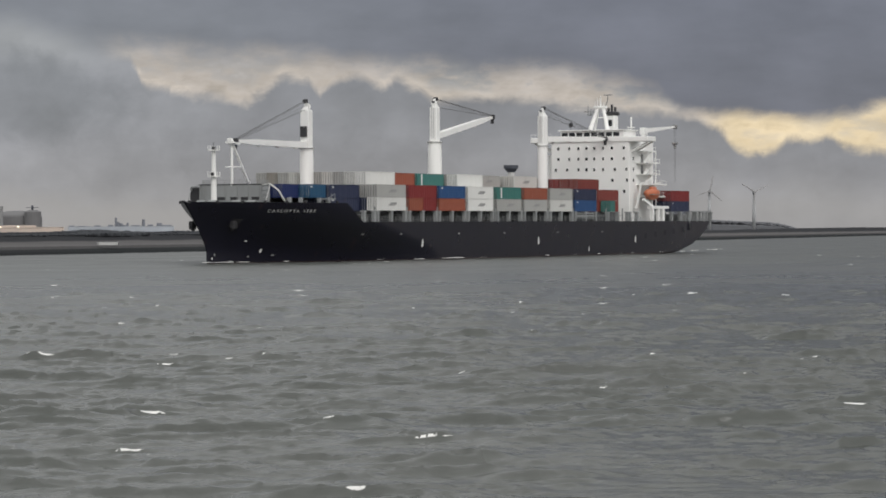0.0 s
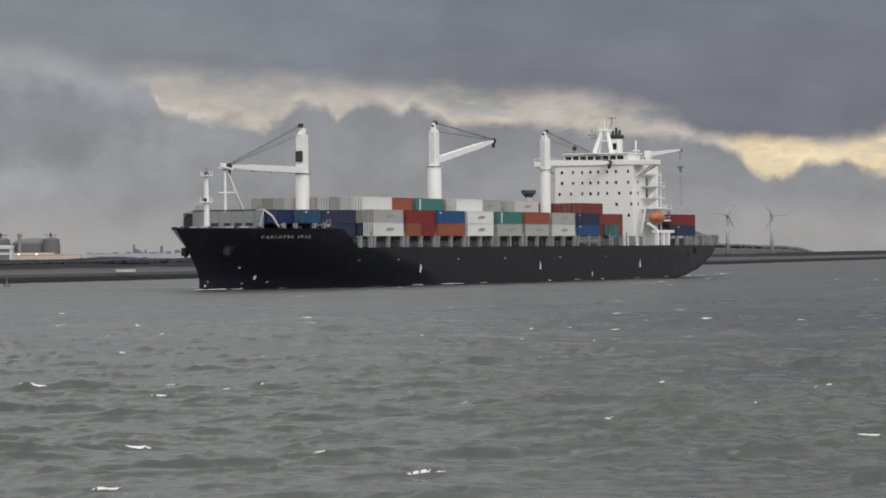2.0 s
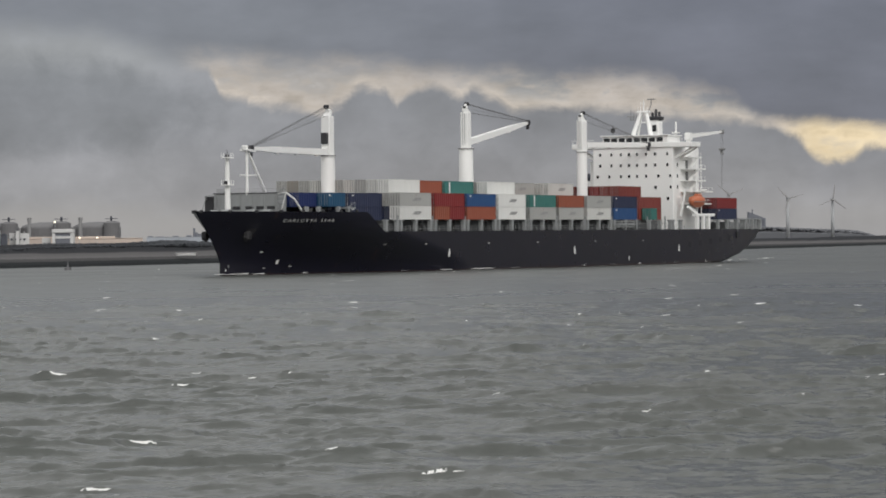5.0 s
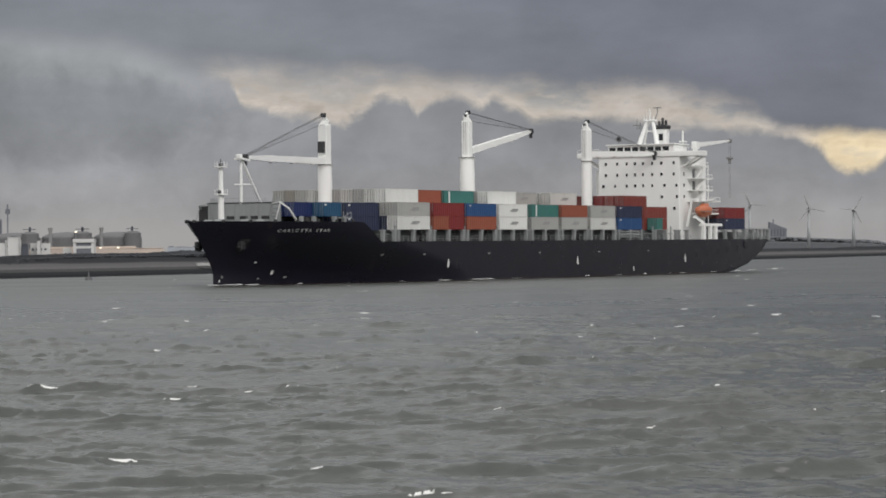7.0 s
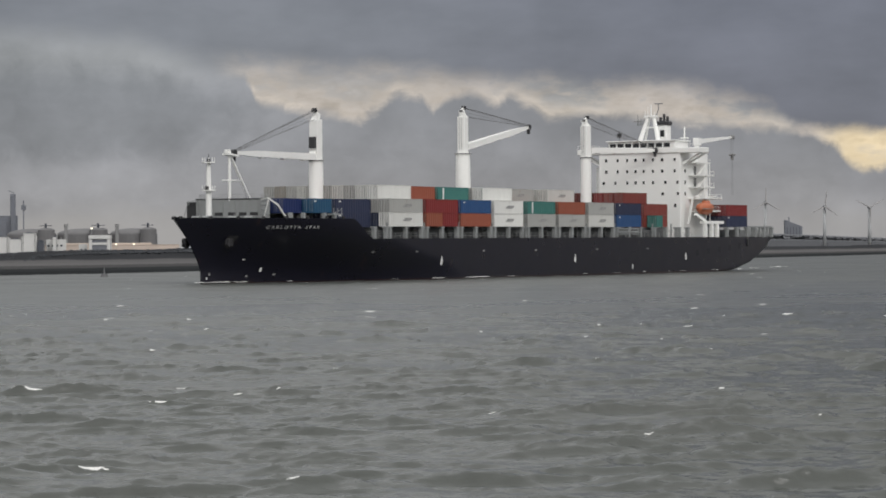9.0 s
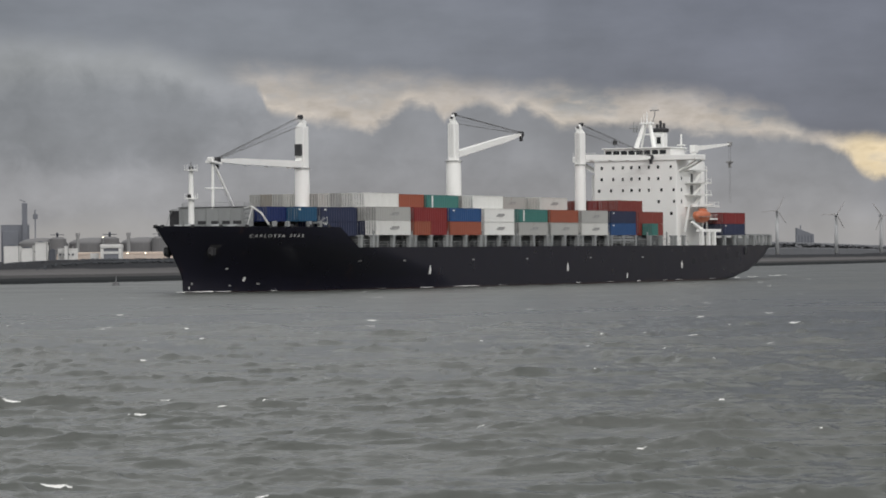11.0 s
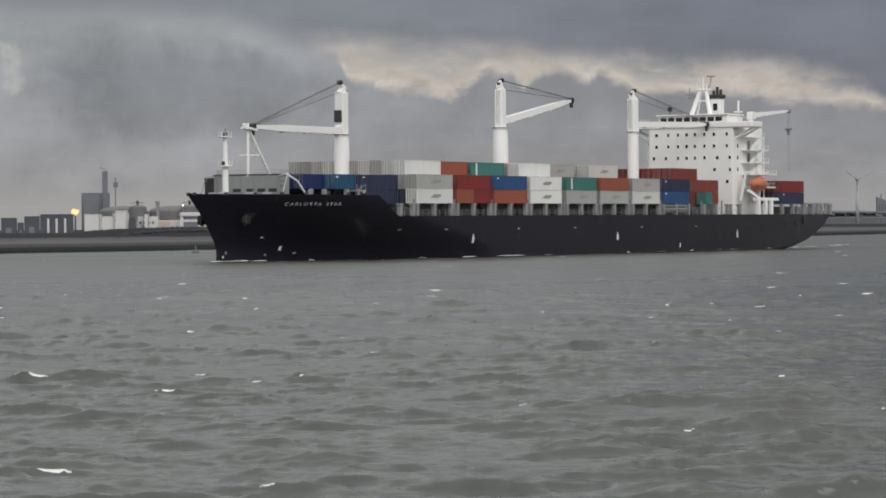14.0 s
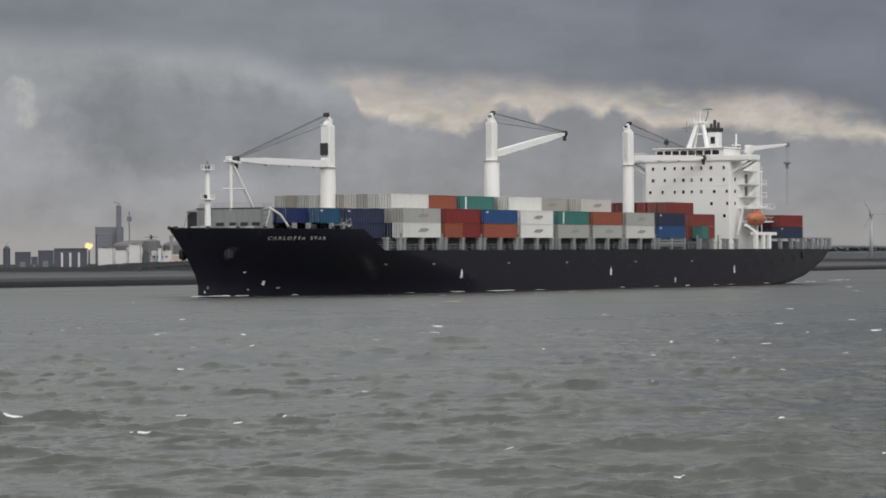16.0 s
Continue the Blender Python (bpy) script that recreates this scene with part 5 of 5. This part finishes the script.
box(bm, (-w, 0, 2), (-w * 0.72, 8, rise(0.28, 1290)))
box(bm, (w * 0.72, 0, 2), (w, 8, rise(0.28, 1290)))
box(bm, (-w * 1.03, -0.4, rise(0.24, 1290)), (w * 1.03, 8.4, rise(0.32, 1290)), 0.2)
part("portal", bm, PLANT_WHITE, g)
part("front", box(B(), (-w * 0.7, 0.6, 2), (w * 0.7, 7.5, rise(0.23, 1290))), HAZED_CLADDING, g)
part("fascia", box(B(), (-w * 0.7, 0.3, rise(0.12, 1290)), (w * 0.7, 0.6, rise(0.17, 1290))), PLANT_WHITE, g)
sw, w, z0, z1 = slab("sand_wall", "long low sand-coloured embankment wall", "wall", -7.4, -4.5, -0.05, 0.11, 1320, 14, SAND)
part("ledge", box(B(), (-w * 0.9, 1, z1), (w * 0.6, 12, z1 + 1.1), 0.2), SAND, sw)
for a, e in ((-5.82, 0.13), (-5.45, 0.13), (-6.33, 0.47)):
    p = polar(a, 1300 if e < 0.3 else 3700, rise(e, 1300 if e < 0.3 else 3700))
    k = 0.8 if e < 0.3 else 2.4
    lt = thing("flood_lamp", "small lit flood lamp on a pole", "lamp", "flood lamps", m=Matrix.Translation((p.x, p.y, 0)))
    part("pole", rod(B(), (0, 0, 1.5), (0, 0, p.z), 0.12 * k, 0.1 * k, 6), POLE, lt)
    part("bulb", rod(B(), (-0.5 * k, 0, p.z), (0.5 * k, 0, p.z), 0.36 * k, 0.36 * k, 8), LAMP, lt)

# long refinery in the distance with stacks
rf, w, z0, z1 = slab("refinery", "long pale refinery with slim stacks, far inland", "building", -4.42, -2.2, 0.0, 0.12, 3300, 30, REFINERY)
for u, h, r in ((-0.10, 0.31, 1.6), (-0.055, 0.22, 2.2), (0.0, 0.19, 2.6), (0.12, 0.20, 1.6), (0.42, 0.27, 2.2), (0.72, 0.19, 4.0), (-0.62, 0.13, 4.0)):
    part("stack", rod(B(), (u * w, 5, z1 - 1), (u * w, 5, rise(h, 3300)), r, r * 0.8, 10), HAZED_CLADDING, rf)
for u, h, wd in ((-0.93, 0.15, 0.05), (-0.75, 0.14, 0.08), (-0.45, 0.15, 0.06), (-0.2, 0.16, 0.05), (0.05, 0.155, 0.07), (0.27, 0.15, 0.09), (0.55, 0.16, 0.05), (0.85, 0.15, 0.1)):
    part("roof_plant", box(B(), ((u - wd) * w, 2, z1), ((u + wd) * w, 9, rise(h, 3300)), 0.3), HAZED_CLADDING, rf)

# lookout tower with a bowl-shaped head
b = polar(4.92, 1900)
lk = thing("radar_tower", "pale concrete radar tower with a dark bowl-shaped head", "tower", m=Matrix.Translation((b.x, b.y, 2)))
zt = rise(1.36, 1900) - 2
part("shaft", rod(B(), (0, 0, 0), (0, 0, zt - 4.4), 2.6, 2.3, 20), PLANT_WHITE, lk)
part("head", rod(rod(B(), (0, 0, zt - 4.6), (0, 0, zt - 2.0), 2.6, 4.6, 20), (0, 0, zt - 2.0), (0, 0, zt + 0.4), 5.0, 5.2, 20), SHED_DARK, lk)

# far slanted tower block
b0, b1 = polar(8.28, 3950), polar(8.64, 3950)
sl = thing("tower_block", "far grey block with a slanted roof", "building", m=Matrix.Translation((b0 + b1) / 2))
w = (b1 - b0).length / 2
bm = B()
h0, h1 = rise(0.53, 3950), rise(0.39, 3950)
vs = [bm.verts.new((x, y, z)) for y in (0, 14) for x, z in ((-w, 2), (w, 2), (w, h1), (-w, h0))]
for f in ((0, 1, 2, 3), (7, 6, 5, 4), (0, 4, 5, 1), (1, 5, 6, 2), (2, 6, 7, 3), (3, 7, 4, 0)):
    bm.faces.new([vs[i] for i in f])
part("wall", bm, HAZED_CLADDING, sl)
part("mast", rod(B(), (-w * 0.5, 6, h1), (-w * 0.5, 6, h0 + 4), 1.2, 0.8, 6), HAZED_CLADDING, sl)
bm = B()
for i in range(5):
    box(bm, (-w * 0.8 + i * w * 0.36, -0.3, 20), (-w * 0.72 + i * w * 0.36, 0.2, h1 - 1))
part("window_strip", bm, SHED_DARK, sl)


def far_wood():
    """A low wooded dune: many small crowns along a ridge."""
    rng = random.Random(3)
    verts, faces = [], []
    ico = B()
    bmesh.ops.create_icosphere(ico, subdivisions=1, radius=1)
    base = [v.co.copy() for v in ico.verts]
    tri = [[v.index for v in f.verts] for f in ico.faces]
    ico.free()
    for i in range(3200):
        a = rng.uniform(6.5, 11.0)
        top = float(np.interp(a, [6.5, 6.9, 8.2, 9.0, 9.7, 10.3, 10.55, 10.8, 10.98], [0.22, 0.26, 0.24, 0.20, 0.165, 0.14, 0.11, 0.05, -0.02]))
        d = 3690 + rng.uniform(0, 90)
        s = rng.uniform(0.9, 2.4)
        z = rise(top, d) - s - abs(rng.gauss(0, 2.0)) * (0.4 if rng.random() < 0.6 else 1.2)
        c = polar(a, d, max(z, 2.5))
        o = len(verts)
        for v in base:
            k = 0.75 + 0.5 * rng.random()
            verts.append((c.x + v.x * s * 1.5 * k, c.y + v.y * s * k, c.z + v.z * s * k))
        faces += [[o + j for j in t] for t in tri]
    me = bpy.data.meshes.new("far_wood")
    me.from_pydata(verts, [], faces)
    # the crowns' colour has distance haze painted in
    me.materials.append(WOOD_HAZED)
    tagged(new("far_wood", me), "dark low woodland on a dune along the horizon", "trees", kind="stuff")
    bm = B()
    prev = None
    for i in range(180):
        a = 5.5 + i * 0.0307
        p = polar(a, 3700)
        h = float(np.interp(a, [5.5, 8.2, 9.0, 9.7, 10.3, 10.55, 10.8, 11.0], [17.5, 17.5, 16.0, 13.8, 12.6, 10.8, 7.0, 3.0])) + 0.8 * noise.noise(Vector((a * 9, 0, 0)))
        cur = [bm.verts.new((p.x, p.y - 50, 1.5)), bm.verts.new((p.x, p.y - 42, h * 0.7)), bm.verts.new((p.x, p.y + 60, h)), bm.verts.new((p.x, p.y + 260, 1.5))]
        if prev:
            for j in range(3):
                bm.faces.new((prev[j], cur[j], cur[j + 1], prev[j + 1]))
        prev = cur
    tagged(part("dune", bm, HEATH, None), "low dark dune under the woodland", "ground", kind="structure")


far_wood()


def scrub():
    """Dark scrub on the dike's crest."""
    rng = random.Random(9)
    sx = [(y, x) for x, y in SHORE]
    verts, faces = [], []
    ico = B()
    bmesh.ops.create_icosphere(ico, subdivisions=1, radius=1)
    base = [v.co.copy() for v in ico.verts]
    tri = [[v.index for v in f.verts] for f in ico.faces]
    ico.free()
    for i in range(1800):
        y = rng.uniform(728, 960)
        if 858 < y < 868:
            continue
        o = rng.uniform(26, 44)
        x = along(sx, y) - 0.92 * o
        s = rng.uniform(0.15, 0.35) + 1.2 * max(0.0, noise.noise(Vector((y * 0.03, o * 0.02, 4.0))))
        z = along(CREST, y) * (0.9 if o < 34 else 1.0) - 0.2
        q = len(verts)
        for v in base:
            k = 0.7 + 0.6 * rng.random()
            verts.append((x + v.x * s * 1.8 * k, y + 0.39 * o + v.y * s * 1.5 * k, z + v.z * s * k))
        faces += [[q + j for j in t] for t in tri]
    me = bpy.data.meshes.new("scrub")
    me.from_pydata(verts, [], faces)
    me.materials.append(LEAF)
    tagged(new("scrub", me), "dark low scrub on the crest of the dike", "shrubs", kind="stuff")


scrub()

# buoy and a pale shelter on the dike
bu = thing("buoy", "small grey channel buoy with a pointed top", "buoy", m=Matrix.Translation((-67.0, 630.0, 0)))
part("float", rod(B(), (0, 0, -0.3), (0, 0, 0.5), 0.9, 0.75, 14), BUOY, bu)
part("cage", rod(B(), (0, 0, 0.5), (0, 0, 1.9), 0.22, 0.07, 8), BUOY, bu)
p = polar(-3.6, 800, 1.6)
sh = thing("shelter", "long white shelter low on the dike", "shelter", m=Matrix.Translation((p.x, p.y, rise(-0.23, 800))) @ Matrix.Rotation(radians(12), 4, "Z"))
part("body", box(B(), (-2.8, -1.2, -0.5), (2.8, 1.2, 0.2), 0.1), PLANT_WHITE, sh)
part("roof", box(B(), (-3.0, -1.4, 0.2), (3.0, 1.4, 0.32), 0.03), PLANT_WHITE, sh)


# ---- what moves ----


def ship_pose(t):
    th = 238.9329 - 0.04994 * (t - 8)
    a = radians(238.9329 - 0.04994 * (t - 8) / 2)
    d = 4.44164 * (t - 8)
    return pose(-36.016 + d * math.cos(a), 479.559 + d * math.sin(a), -0.16, -0.15, 0.084, th)


def motions():
    times = (0.0, 4.0, 8.0, 12.0, 16.0)
    walk(ship, [(t, ship_pose(t)) for t in times])
    for ob, m in cargo:
        walk(ob, [(t, ship_pose(t) @ m) for t in times])
    for (rotor, h), start in rotors:
        walk(rotor, [(i * 0.5, Matrix.Translation((0, -6.0, h)) @ Matrix.Rotation(radians(-(start + 107.2 * i * 0.5)), 4, "Y")) for i in range(33)])
    walk(water, [(t, pose(-0.45 * (t - 8), -1.7 * (t - 8), -0.2 + 0.03 * math.sin(t * 1.9))) for t in [i * 0.5 for i in range(33)]])


motions()
